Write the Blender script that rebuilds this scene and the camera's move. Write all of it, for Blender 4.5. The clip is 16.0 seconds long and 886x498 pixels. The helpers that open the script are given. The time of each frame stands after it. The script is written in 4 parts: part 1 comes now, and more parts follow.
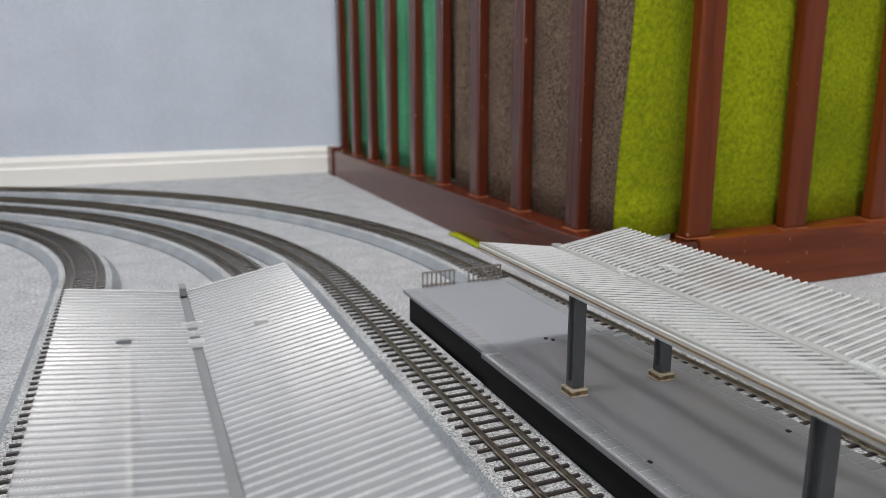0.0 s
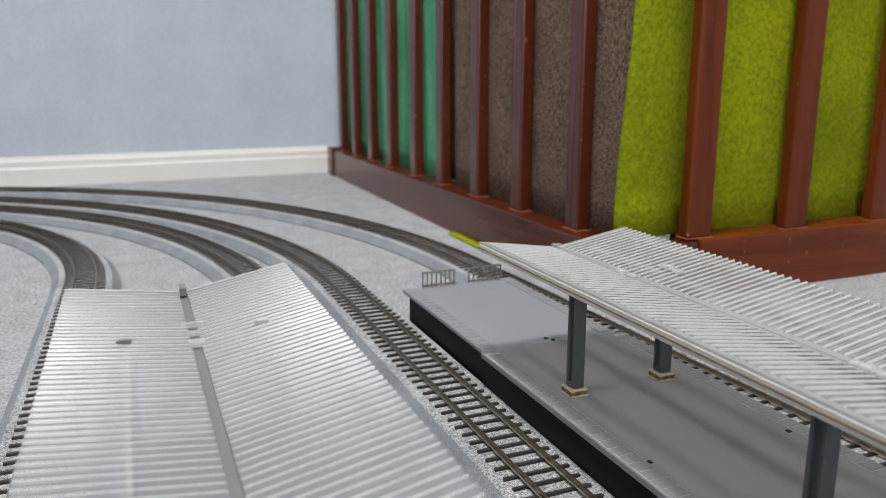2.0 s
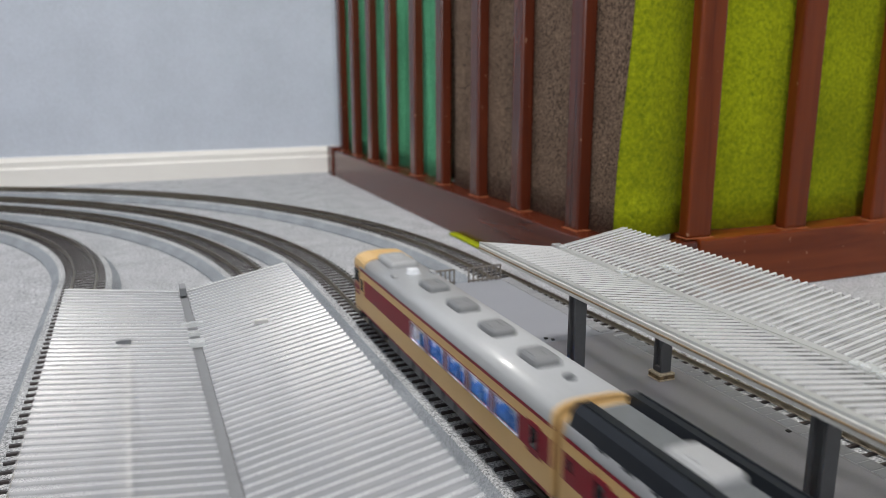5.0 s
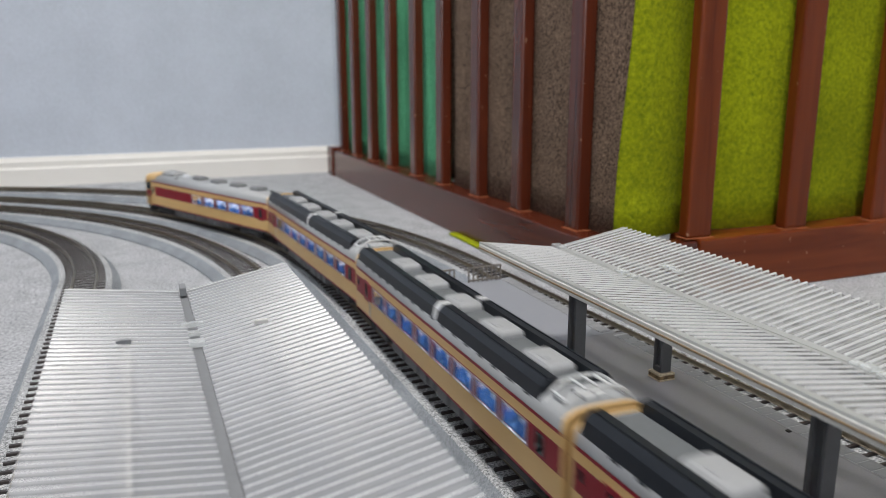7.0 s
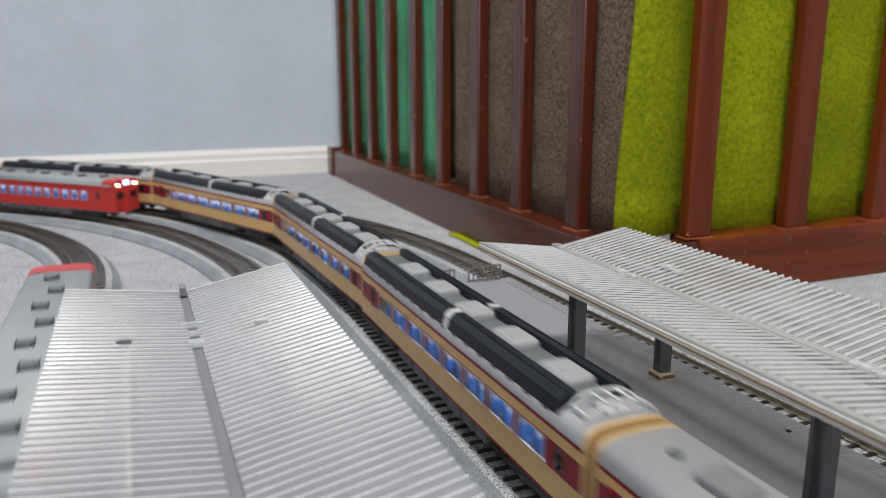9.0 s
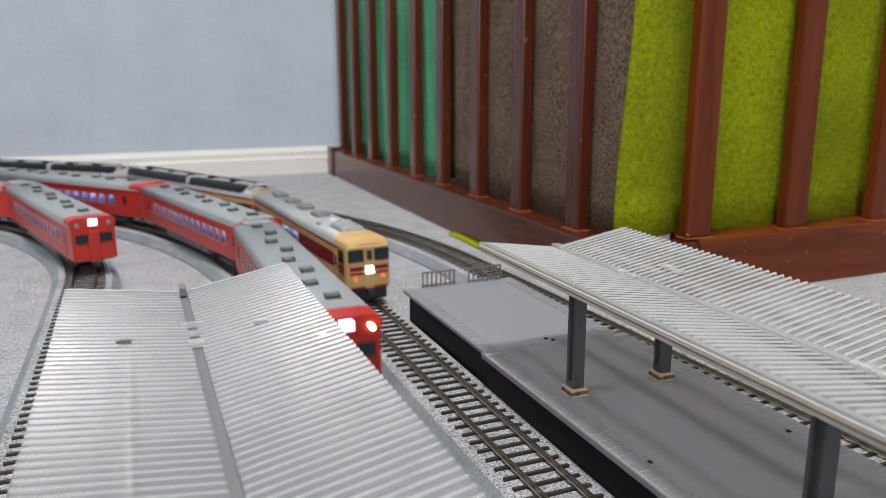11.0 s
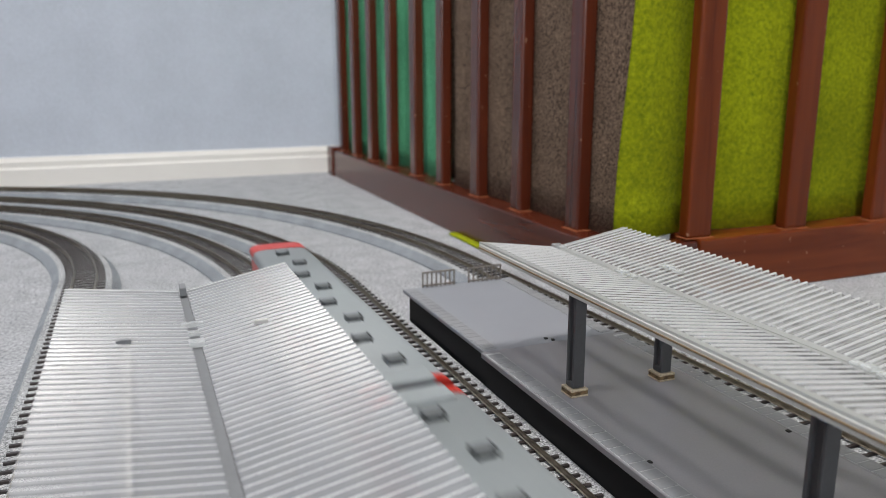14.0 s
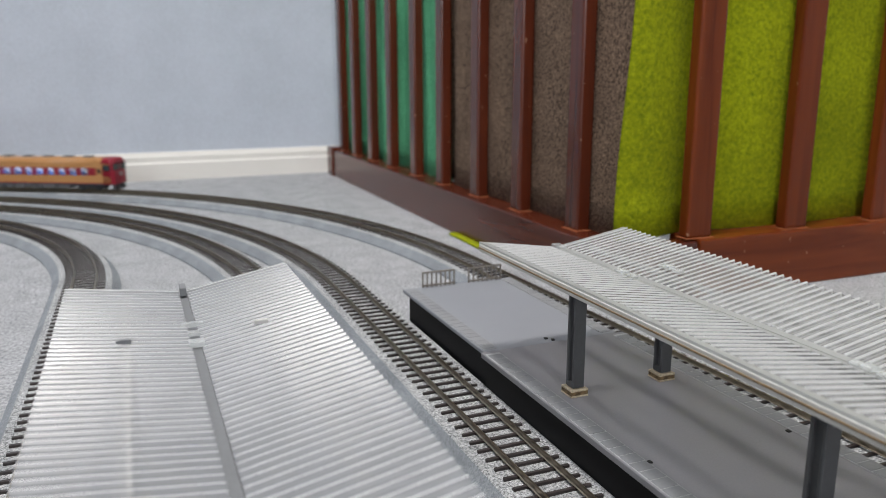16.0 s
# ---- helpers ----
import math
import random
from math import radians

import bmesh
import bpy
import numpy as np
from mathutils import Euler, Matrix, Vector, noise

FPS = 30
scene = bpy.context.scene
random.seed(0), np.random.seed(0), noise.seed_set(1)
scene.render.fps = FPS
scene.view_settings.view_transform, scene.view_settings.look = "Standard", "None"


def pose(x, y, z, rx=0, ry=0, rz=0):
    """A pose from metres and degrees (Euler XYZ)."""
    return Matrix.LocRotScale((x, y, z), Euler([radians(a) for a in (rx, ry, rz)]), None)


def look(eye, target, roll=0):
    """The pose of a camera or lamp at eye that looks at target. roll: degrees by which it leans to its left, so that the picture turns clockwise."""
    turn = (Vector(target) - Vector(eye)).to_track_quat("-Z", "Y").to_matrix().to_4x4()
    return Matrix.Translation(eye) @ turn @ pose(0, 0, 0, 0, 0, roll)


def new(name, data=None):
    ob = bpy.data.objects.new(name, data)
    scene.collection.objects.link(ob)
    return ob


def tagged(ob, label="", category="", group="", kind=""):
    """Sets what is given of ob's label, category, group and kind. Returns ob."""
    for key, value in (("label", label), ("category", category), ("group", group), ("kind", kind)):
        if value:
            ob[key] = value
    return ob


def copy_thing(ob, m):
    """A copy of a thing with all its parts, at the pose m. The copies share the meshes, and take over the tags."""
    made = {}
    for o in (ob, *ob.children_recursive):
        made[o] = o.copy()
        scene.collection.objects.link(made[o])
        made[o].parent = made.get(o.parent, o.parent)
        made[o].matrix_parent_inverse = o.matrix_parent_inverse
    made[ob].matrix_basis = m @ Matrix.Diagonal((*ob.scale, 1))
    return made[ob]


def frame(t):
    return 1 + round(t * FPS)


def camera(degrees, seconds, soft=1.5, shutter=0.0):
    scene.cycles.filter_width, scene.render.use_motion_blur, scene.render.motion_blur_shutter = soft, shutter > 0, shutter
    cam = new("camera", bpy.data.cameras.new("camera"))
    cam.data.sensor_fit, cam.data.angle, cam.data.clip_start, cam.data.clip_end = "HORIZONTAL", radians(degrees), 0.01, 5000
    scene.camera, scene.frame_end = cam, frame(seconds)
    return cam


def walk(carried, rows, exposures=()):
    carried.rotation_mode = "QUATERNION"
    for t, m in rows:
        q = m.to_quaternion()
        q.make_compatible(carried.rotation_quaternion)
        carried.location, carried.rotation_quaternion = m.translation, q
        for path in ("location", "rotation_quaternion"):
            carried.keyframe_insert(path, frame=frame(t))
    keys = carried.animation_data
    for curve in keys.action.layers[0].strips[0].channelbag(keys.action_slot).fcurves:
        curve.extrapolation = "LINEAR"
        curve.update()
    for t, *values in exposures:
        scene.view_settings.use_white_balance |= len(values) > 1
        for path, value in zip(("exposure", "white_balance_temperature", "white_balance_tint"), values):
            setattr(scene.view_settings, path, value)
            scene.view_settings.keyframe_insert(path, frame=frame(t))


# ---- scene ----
cam = camera(60.44, 16.0, soft=0.9, shutter=0.65)
EYE = Vector((0.0, 0.0, 0.1734))
YAW, PITCH = 0.3866, -0.2249
AIM = EYE + Vector((math.sin(YAW) * math.cos(PITCH), math.cos(YAW) * math.cos(PITCH), math.sin(PITCH)))
cam.data.dof.use_dof = True
cam.data.dof.focus_distance = 0.33
cam.data.dof.aperture_fstop = 15.0
walk(cam, [(0.0, look(EYE, AIM, -0.175)), (16.0, look(EYE, AIM, -0.175))],
     exposures=[(0.0, 0.0), (16.0, 0.0)])

# ---- world and lamps ----
world = bpy.data.worlds.new("room_air")
scene.world = world
world.use_nodes = True
world.node_tree.nodes["Background"].inputs[0].default_value = (0.8, 0.87, 1.0, 1)
world.node_tree.nodes["Background"].inputs[1].default_value = 0.3


def area(name, place, target, size, watts, tint):
    data = bpy.data.lights.new(name, "AREA")
    data.shape, data.size, data.energy, data.color = "DISK", size, watts, tint
    ob = new(name, data)
    ob.matrix_world = look(place, target)
    return ob


area("ceiling_lamp_light", (0.03, 0.20, 2.31), (0.03, 0.20, 0), 0.38, 37.5, (1.0, 0.965, 0.93))
# fill light added behind the camera to brighten upright faces
fill_light = area("added_fill", (-1.55, -4.16, 1.45), (-1.1, -3.0, 1.3), 1.5, 62, (0.95, 0.97, 1.0))
fill_light.data.shape, fill_light.data.size, fill_light.data.size_y = "RECTANGLE", 2.3, 1.3


# ---- materials ----
def nodes_of(name):
    m = bpy.data.materials.new(name)
    m.use_nodes = True
    t = m.node_tree
    return m, t, t.nodes["Principled BSDF"]


def add(t, kind, **values):
    n = t.nodes.new(kind)
    for k, v in values.items():
        n.inputs[k.replace("_", " ")].default_value = v
    return n


def paint(name, colour, rough=0.5, metal=0.0, spread=0.12, scale=60.0, bump=0.0, fine=600.0, coat=0.0, rand=0.0, spec=0.5):
    """A surface with a broad unevenness and a fine grain, at real size."""
    m, t, b = nodes_of(name)
    pos = add(t, "ShaderNodeTexCoord")
    big = add(t, "ShaderNodeTexNoise", Scale=scale, Detail=4.0)
    tiny = add(t, "ShaderNodeTexNoise", Scale=fine, Detail=3.0)
    t.links.new(pos.outputs["Object"], big.inputs["Vector"])
    t.links.new(pos.outputs["Object"], tiny.inputs["Vector"])
    mix = add(t, "ShaderNodeMath")
    mix.operation = "ADD"
    t.links.new(big.outputs["Fac"], mix.inputs[0])
    t.links.new(tiny.outputs["Fac"], mix.inputs[1])
    ramp = add(t, "ShaderNodeMapRange")
    ramp.inputs["From Min"].default_value, ramp.inputs["From Max"].default_value = 0.6, 1.4
    ramp.inputs["To Min"].default_value, ramp.inputs["To Max"].default_value = 1 - spread, 1 + spread
    t.links.new(mix.outputs[0], ramp.inputs["Value"])
    value = ramp.outputs["Result"]
    if rand:
        info = add(t, "ShaderNodeObjectInfo")
        r2 = add(t, "ShaderNodeMapRange")
        r2.inputs["To Min"].default_value, r2.inputs["To Max"].default_value = 1 - rand, 1 + rand
        t.links.new(info.outputs["Random"], r2.inputs["Value"])
        mul = add(t, "ShaderNodeMath")
        mul.operation = "MULTIPLY"
        t.links.new(value, mul.inputs[0])
        t.links.new(r2.outputs["Result"], mul.inputs[1])
        value = mul.outputs[0]
    scaled = add(t, "ShaderNodeVectorMath")
    scaled.operation = "SCALE"
    scaled.inputs[0].default_value = colour
    t.links.new(value, scaled.inputs["Scale"])
    t.links.new(scaled.outputs["Vector"], b.inputs["Base Color"])
    b.inputs["Roughness"].default_value, b.inputs["Metallic"].default_value = rough, metal
    b.inputs["Coat Weight"].default_value = coat
    b.inputs["Specular IOR Level"].default_value = spec
    if bump:
        bp = add(t, "ShaderNodeBump", Strength=0.6, Distance=bump)
        t.links.new(tiny.outputs["Fac"], bp.inputs["Height"])
        t.links.new(bp.outputs["Normal"], b.inputs["Normal"])
    return m


def speckled(name, dark, light, scale, bump, rough=0.95, blotch=6.0, low=0.35, high=0.65, amount=0.15):
    """Two-tone grain (carpet, ballast, felt) with broad blotches."""
    m, t, b = nodes_of(name)
    pos = add(t, "ShaderNodeTexCoord")
    n1 = add(t, "ShaderNodeTexNoise", Scale=scale, Detail=5.0, Roughness=0.7)
    n2 = add(t, "ShaderNodeTexNoise", Scale=blotch, Detail=3.0)
    for n in (n1, n2):
        t.links.new(pos.outputs["Object"], n.inputs["Vector"])
    r = add(t, "ShaderNodeValToRGB")
    r.color_ramp.elements[0].position, r.color_ramp.elements[1].position = low, high
    r.color_ramp.elements[0].color, r.color_ramp.elements[1].color = (*dark, 1), (*light, 1)
    t.links.new(n1.outputs["Fac"], r.inputs["Fac"])
    mr = add(t, "ShaderNodeMapRange")
    mr.inputs["From Min"].default_value, mr.inputs["From Max"].default_value = 0.3, 0.7
    mr.inputs["To Min"].default_value, mr.inputs["To Max"].default_value = 1 - amount, 1 + amount
    t.links.new(n2.outputs["Fac"], mr.inputs["Value"])
    sc = add(t, "ShaderNodeVectorMath")
    sc.operation = "SCALE"
    t.links.new(r.outputs["Color"], sc.inputs[0])
    t.links.new(mr.outputs["Result"], sc.inputs["Scale"])
    t.links.new(sc.outputs["Vector"], b.inputs["Base Color"])
    b.inputs["Roughness"].default_value = rough
    b.inputs["Specular IOR Level"].default_value = 0.2
    bp = add(t, "ShaderNodeBump", Strength=0.8, Distance=bump)
    t.links.new(n1.outputs["Fac"], bp.inputs["Height"])
    t.links.new(bp.outputs["Normal"], b.inputs["Normal"])
    return m


def wood(name, dark, light, rough=0.3, spec=0.32, grain=(90, 90, 6)):
    m, t, b = nodes_of(name)
    pos = add(t, "ShaderNodeTexCoord")
    mp = add(t, "ShaderNodeMapping")
    mp.inputs["Scale"].default_value = grain
    n1 = add(t, "ShaderNodeTexNoise", Scale=1.0, Detail=6.0, Distortion=0.6)
    t.links.new(pos.outputs["Object"], mp.inputs["Vector"])
    t.links.new(mp.outputs["Vector"], n1.inputs["Vector"])
    r = add(t, "ShaderNodeValToRGB")
    r.color_ramp.elements[0].position, r.color_ramp.elements[1].position = 0.3, 0.75
    r.color_ramp.elements[0].color, r.color_ramp.elements[1].color = (*dark, 1), (*light, 1)
    t.links.new(n1.outputs["Fac"], r.inputs["Fac"])
    # sparse chips and scratches in the varnish
    mp2 = add(t, "ShaderNodeMapping")
    mp2.inputs["Scale"].default_value = (260, 260, 110)
    chip = add(t, "ShaderNodeTexNoise", Scale=1.0, Detail=2.0)
    t.links.new(pos.outputs["Object"], mp2.inputs["Vector"])
    t.links.new(mp2.outputs["Vector"], chip.inputs["Vector"])
    cut = add(t, "ShaderNodeMapRange")
    cut.inputs["From Min"].default_value, cut.inputs["From Max"].default_value = 0.735, 0.77
    t.links.new(chip.outputs["Fac"], cut.inputs["Value"])
    blend = t.nodes.new("ShaderNodeMix")
    blend.data_type = "RGBA"
    t.links.new(cut.outputs["Result"], blend.inputs["Factor"])
    t.links.new(r.outputs["Color"], blend.inputs["A"])
    blend.inputs["B"].default_value = (0.42, 0.24, 0.15, 1)
    t.links.new(blend.outputs["Result"], b.inputs["Base Color"])
    b.inputs["Roughness"].default_value = rough
    b.inputs["Coat Weight"].default_value, b.inputs["Coat Roughness"].default_value = 0.10, 0.18
    b.inputs["Specular IOR Level"].default_value = spec
    return m


def plastic_sheet(name, colour, rough, through_amount, metal=0.0, see=0.0):
    """Milky corrugated plastic that lets some light through."""
    m, t, b = nodes_of(name)
    pos = add(t, "ShaderNodeTexCoord")
    n = add(t, "ShaderNodeTexNoise", Scale=45.0, Detail=4.0)
    t.links.new(pos.outputs["Object"], n.inputs["Vector"])
    mr = add(t, "ShaderNodeMapRange")
    mr.inputs["To Min"].default_value, mr.inputs["To Max"].default_value = rough - 0.08, rough + 0.08
    t.links.new(n.outputs["Fac"], mr.inputs["Value"])
    t.links.new(mr.outputs["Result"], b.inputs["Roughness"])
    b.inputs["Base Color"].default_value = (*colour, 1)
    b.inputs["Metallic"].default_value = metal
    tr = add(t, "ShaderNodeBsdfTranslucent")
    tr.inputs["Color"].default_value = (*colour, 1)
    mix = add(t, "ShaderNodeMixShader")
    mix.inputs["Fac"].default_value = through_amount
    out = t.nodes["Material Output"]
    t.links.new(b.outputs[0], mix.inputs[1])
    t.links.new(tr.outputs[0], mix.inputs[2])
    tp = add(t, "ShaderNodeBsdfTransparent")
    mix2 = add(t, "ShaderNodeMixShader")
    mix2.inputs["Fac"].default_value = see
    t.links.new(mix.outputs[0], mix2.inputs[1])
    t.links.new(tp.outputs[0], mix2.inputs[2])
    t.links.new(mix2.outputs[0], out.inputs["Surface"])
    return m


def glow(name, colour, power):
    m, t, b = nodes_of(name)
    b.inputs["Base Color"].default_value = (*colour, 1)
    b.inputs["Emission Color"].default_value = (*colour, 1)
    b.inputs["Emission Strength"].default_value = power
    return m


def clear(name, tint, rough=0.03, solid=0.25):
    """Thin glazing: part see-through, part glossy tint."""
    m, t, b = nodes_of(name)
    b.inputs["Base Color"].default_value = (*tint, 1)
    b.inputs["Roughness"].default_value = rough
    tp = add(t, "ShaderNodeBsdfTransparent")
    mix = add(t, "ShaderNodeMixShader")
    mix.inputs["Fac"].default_value = solid
    t.links.new(tp.outputs[0], mix.inputs[1])
    t.links.new(b.outputs[0], mix.inputs[2])
    t.links.new(mix.outputs[0], t.nodes["Material Output"].inputs["Surface"])
    return m


M = {
    "carpet": speckled("grey_carpet", (0.19, 0.194, 0.206), (0.67, 0.68, 0.70), 420, 0.0012, blotch=40, amount=0.12, low=0.32, high=0.68),
    "wallpaper": paint("pale_blue_wallpaper", (0.545, 0.588, 0.668), 0.85, spread=0.09, scale=14, bump=0.0006, fine=250),
    "plain_wall": paint("off_white_wall", (0.7, 0.72, 0.74), 0.85, spread=0.04, scale=10, bump=0.0004, fine=250),
    "baseboard": paint("cream_white_paint", (0.84, 0.81, 0.765), 0.45, spread=0.03, scale=12),
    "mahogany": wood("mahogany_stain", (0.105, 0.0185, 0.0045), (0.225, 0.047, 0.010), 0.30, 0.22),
    # same mahogany for the left panel, its shade put into the colour
    "dark_mahogany": wood("shaded_mahogany_stain", (0.060, 0.011, 0.005), (0.130, 0.025, 0.009), 0.26, 0.5),
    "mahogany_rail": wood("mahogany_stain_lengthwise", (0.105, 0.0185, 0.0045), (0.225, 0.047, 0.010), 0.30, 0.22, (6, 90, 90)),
    "dark_mahogany_rail": wood("shaded_mahogany_stain_lengthwise", (0.060, 0.011, 0.005), (0.130, 0.025, 0.009), 0.26, 0.5, (90, 6, 90)),
    "worn": paint("worn_orange_wood", (0.33, 0.10, 0.035), 0.5, spread=0.3, scale=80),
    "teal": speckled("teal_felt", (0.060, 0.25, 0.125), (0.14, 0.49, 0.265), 500, 0.0006, blotch=9, amount=0.25),
    "tweed": speckled("brown_tweed", (0.050, 0.033, 0.024), (0.36, 0.245, 0.170), 460, 0.0020, blotch=20, low=0.38, high=0.66),
    "lime": speckled("lime_felt", (0.130, 0.190, 0.002), (0.45, 0.475, 0.007), 290, 0.0026, blotch=11, low=0.27, high=0.72, amount=0.20),
    "ballast": speckled("grey_ballast", (0.10, 0.103, 0.107), (0.72, 0.73, 0.74), 1000, 0.0007, blotch=30, low=0.36, high=0.64),
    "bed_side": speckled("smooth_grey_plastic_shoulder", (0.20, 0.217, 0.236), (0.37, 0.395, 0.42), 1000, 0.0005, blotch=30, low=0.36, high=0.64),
    "sleeper": paint("dark_brown_sleeper", (0.030, 0.022, 0.021), 0.5, spread=0.3, scale=200, rand=0.25, bump=0.0001, fine=1500),
    "rail": paint("nickel_silver_rail", (0.29, 0.25, 0.19), 0.34, metal=1.0, spread=0.15, scale=90),
    "slab": paint("grey_platform_plastic", (0.276, 0.272, 0.288), 0.45, spread=0.08, scale=25, bump=0.00005, fine=1200),
    "slab_far": paint("pale_grey_platform_plastic", (0.30, 0.312, 0.342), 0.5, spread=0.06, scale=25, bump=0.00005, fine=1200),
    "slab_far_line": paint("faint_printed_line", (0.36, 0.365, 0.375), 0.6, spread=0.15, scale=120),
    "slab_wall": paint("black_platform_plastic", (0.005, 0.005, 0.006), 0.5, spread=0.2, scale=40, spec=0.15),
    "joint": paint("pale_printed_line", (0.47, 0.475, 0.485), 0.6, spread=0.2, scale=120),
    "tile": paint("grey_edge_tile", (0.28, 0.285, 0.295), 0.55, spread=0.1, scale=60, rand=0.06),
    "post": paint("dark_grey_post", (0.085, 0.087, 0.091), 0.28, spread=0.1, scale=60),
    "slot": paint("black_slot", (0.012, 0.012, 0.012), 0.6),
    "plinth": paint("weathered_beige_plinth", (0.56, 0.47, 0.34), 0.7, spread=0.5, scale=260, bump=0.0003, fine=900),
    "plinth_streak": paint("brown_streaked_plinth_side", (0.19, 0.125, 0.06), 0.7, spread=0.9, scale=420, bump=0.0003, fine=1200),
    # the _rib sheets are whiter and denser: ridge highlights put into the colour
    "canopy_rib": plastic_sheet("canopy_ridges_with_highlight", (0.87, 0.872, 0.866), 0.20, 0.42, 0.0, 0.10),
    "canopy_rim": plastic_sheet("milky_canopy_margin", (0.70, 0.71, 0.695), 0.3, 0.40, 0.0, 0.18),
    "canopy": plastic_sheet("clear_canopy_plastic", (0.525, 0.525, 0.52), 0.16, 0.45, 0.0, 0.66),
    "roof_rib": plastic_sheet("roof_ridges_with_highlight", (0.72, 0.726, 0.74), 0.20, 0.10, 0.0, 0.03),
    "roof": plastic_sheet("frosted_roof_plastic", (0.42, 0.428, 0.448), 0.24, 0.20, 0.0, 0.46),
    "fascia": paint("ivory_fascia", (0.62, 0.61, 0.58), 0.45, spread=0.08, scale=80),
    "edge_brown": paint("brown_edge_line", (0.22, 0.15, 0.075), 0.5, spread=0.3, scale=150),
    "sign_off": paint("unlit_sign", (0.30, 0.30, 0.30), 0.4),
    "rail_brown": paint("brown_grey_railing", (0.22, 0.195, 0.17), 0.55, spread=0.15, scale=90),
    "gutter": paint("grey_gutter", (0.21, 0.215, 0.222), 0.45, spread=0.1, scale=60),
    "clear_clip": clear("clear_plastic_clip", (0.85, 0.88, 0.87), 0.10, 0.32),
    "cream": paint("cream_body_paint", (0.72, 0.47, 0.195), 0.32, spread=0.04, scale=40, spec=0.35),
    "maroon": paint("maroon_body_paint", (0.26, 0.008, 0.022), 0.32, spread=0.06, scale=40, spec=0.3),
    "orange_cream": paint("orange_cream_body_paint", (0.50, 0.25, 0.095), 0.35, spread=0.05, scale=40, spec=0.35),
    "window_red": paint("deep_red_window_band", (0.27, 0.014, 0.030), 0.35, spread=0.06, scale=40, spec=0.3),
    "car_roof": paint("silver_grey_roof", (0.42, 0.43, 0.44), 0.42, spread=0.06, scale=50, coat=0.2),
    "black_part": paint("charcoal_radiator", (0.012, 0.015, 0.020), 0.38, spread=0.15, scale=90, spec=0.3),
    "grey_part": paint("grey_roof_unit", (0.36, 0.365, 0.37), 0.5, spread=0.06, scale=90),
    "under": paint("dark_underframe", (0.035, 0.035, 0.037), 0.55, spread=0.2, scale=90),
    "under_grey": paint("grey_underfloor_box", (0.13, 0.13, 0.135), 0.6, spread=0.2, scale=90),
    "red": paint("vermilion_body_paint", (0.56, 0.040, 0.030), 0.32, spread=0.05, scale=40, spec=0.35),
    "red_roof": paint("blue_grey_roof", (0.33, 0.36, 0.37), 0.5, spread=0.05, scale=50),
    "cooler": paint("mid_grey_cooler", (0.21, 0.215, 0.22), 0.5, spread=0.06, scale=90),
    "vent": paint("dark_grey_vent", (0.14, 0.15, 0.155), 0.5, spread=0.1, scale=90),
    "glass": clear("cabin_glass", (0.10, 0.13, 0.16), 0.04, 0.2),
    "dark_glass": paint("dark_windscreen", (0.015, 0.025, 0.03), 0.06, spread=0.05),
    "silver": paint("window_frame_silver", (0.6, 0.6, 0.58), 0.3, metal=0.8, spread=0.05),
    "seat_blue": paint("blue_seat_moquette", (0.05, 0.23, 0.58), 0.7, spread=0.15, scale=200),
    "linen": paint("white_headrest_cover", (0.75, 0.77, 0.8), 0.7),
    "cabin_lamp": glow("cabin_lamp", (0.72, 0.80, 1.0), 15.0),
    "headlight": glow("headlight_white", (0.88, 0.92, 1.0), 13.0),
    "destination": glow("lit_destination_board", (0.46, 0.62, 1.0), 3.4),
    "headlight_warm": glow("headlight_warm", (1.0, 0.8, 0.5), 9.0),
    "grille": paint("pale_grey_grille", (0.56, 0.57, 0.57), 0.4, spread=0.06, scale=90),
    "tail_lamp": glow("tail_lamp_red", (1.0, 0.05, 0.03), 2.6),
    "lamp_cover": glow("ceiling_lamp_cover", (1.0, 0.97, 0.93), 4.0),
}


# ---- helpers for meshes ----
def part(name, bm, material, parent=None, label=""):
    """Links a bmesh as one mesh object, under a thing or a part."""
    data = bpy.data.meshes.new(name)
    bm.to_mesh(data)
    bm.free()
    for m in (material if isinstance(material, (list, tuple)) else [material]):
        data.materials.append(M[m])
    ob = new(name, data)
    ob.parent = parent
    if label:
        ob["label"] = label
    return ob


def box(bm, x0, x1, y0, y1, z0, z1, bevel=0.0, mat=0, seg=1):
    made = bmesh.ops.create_cube(bm, size=1.0)["verts"]
    for v in made:
        v.co = Vector((x0 + (v.co.x + 0.5) * (x1 - x0), y0 + (v.co.y + 0.5) * (y1 - y0), z0 + (v.co.z + 0.5) * (z1 - z0)))
    faces = {f for v in made for f in v.link_faces}
    for f in faces:
        f.material_index = mat
    if bevel:
        edges = list({e for v in made for e in v.link_edges})
        bmesh.ops.bevel(bm, geom=edges, offset=bevel, segments=seg, affect="EDGES", profile=0.5, material=-1)
    return bm


def one_box(*size, bevel=0.0, seg=1):
    return box(bmesh.new(), *size, bevel=bevel, seg=seg)


def tube(bm, a, b, r, sides=8, r2=None, mat=0):
    a, b = Vector(a), Vector(b)
    m = Matrix.Translation((a + b) / 2) @ (b - a).to_track_quat("Z", "Y").to_matrix().to_4x4()
    made = bmesh.ops.create_cone(bm, cap_ends=True, segments=sides, radius1=r, radius2=r if r2 is None else r2, depth=(b - a).length, matrix=m)
    for f in {f for v in made["verts"] for f in v.link_faces}:
        f.material_index = mat
    return bm


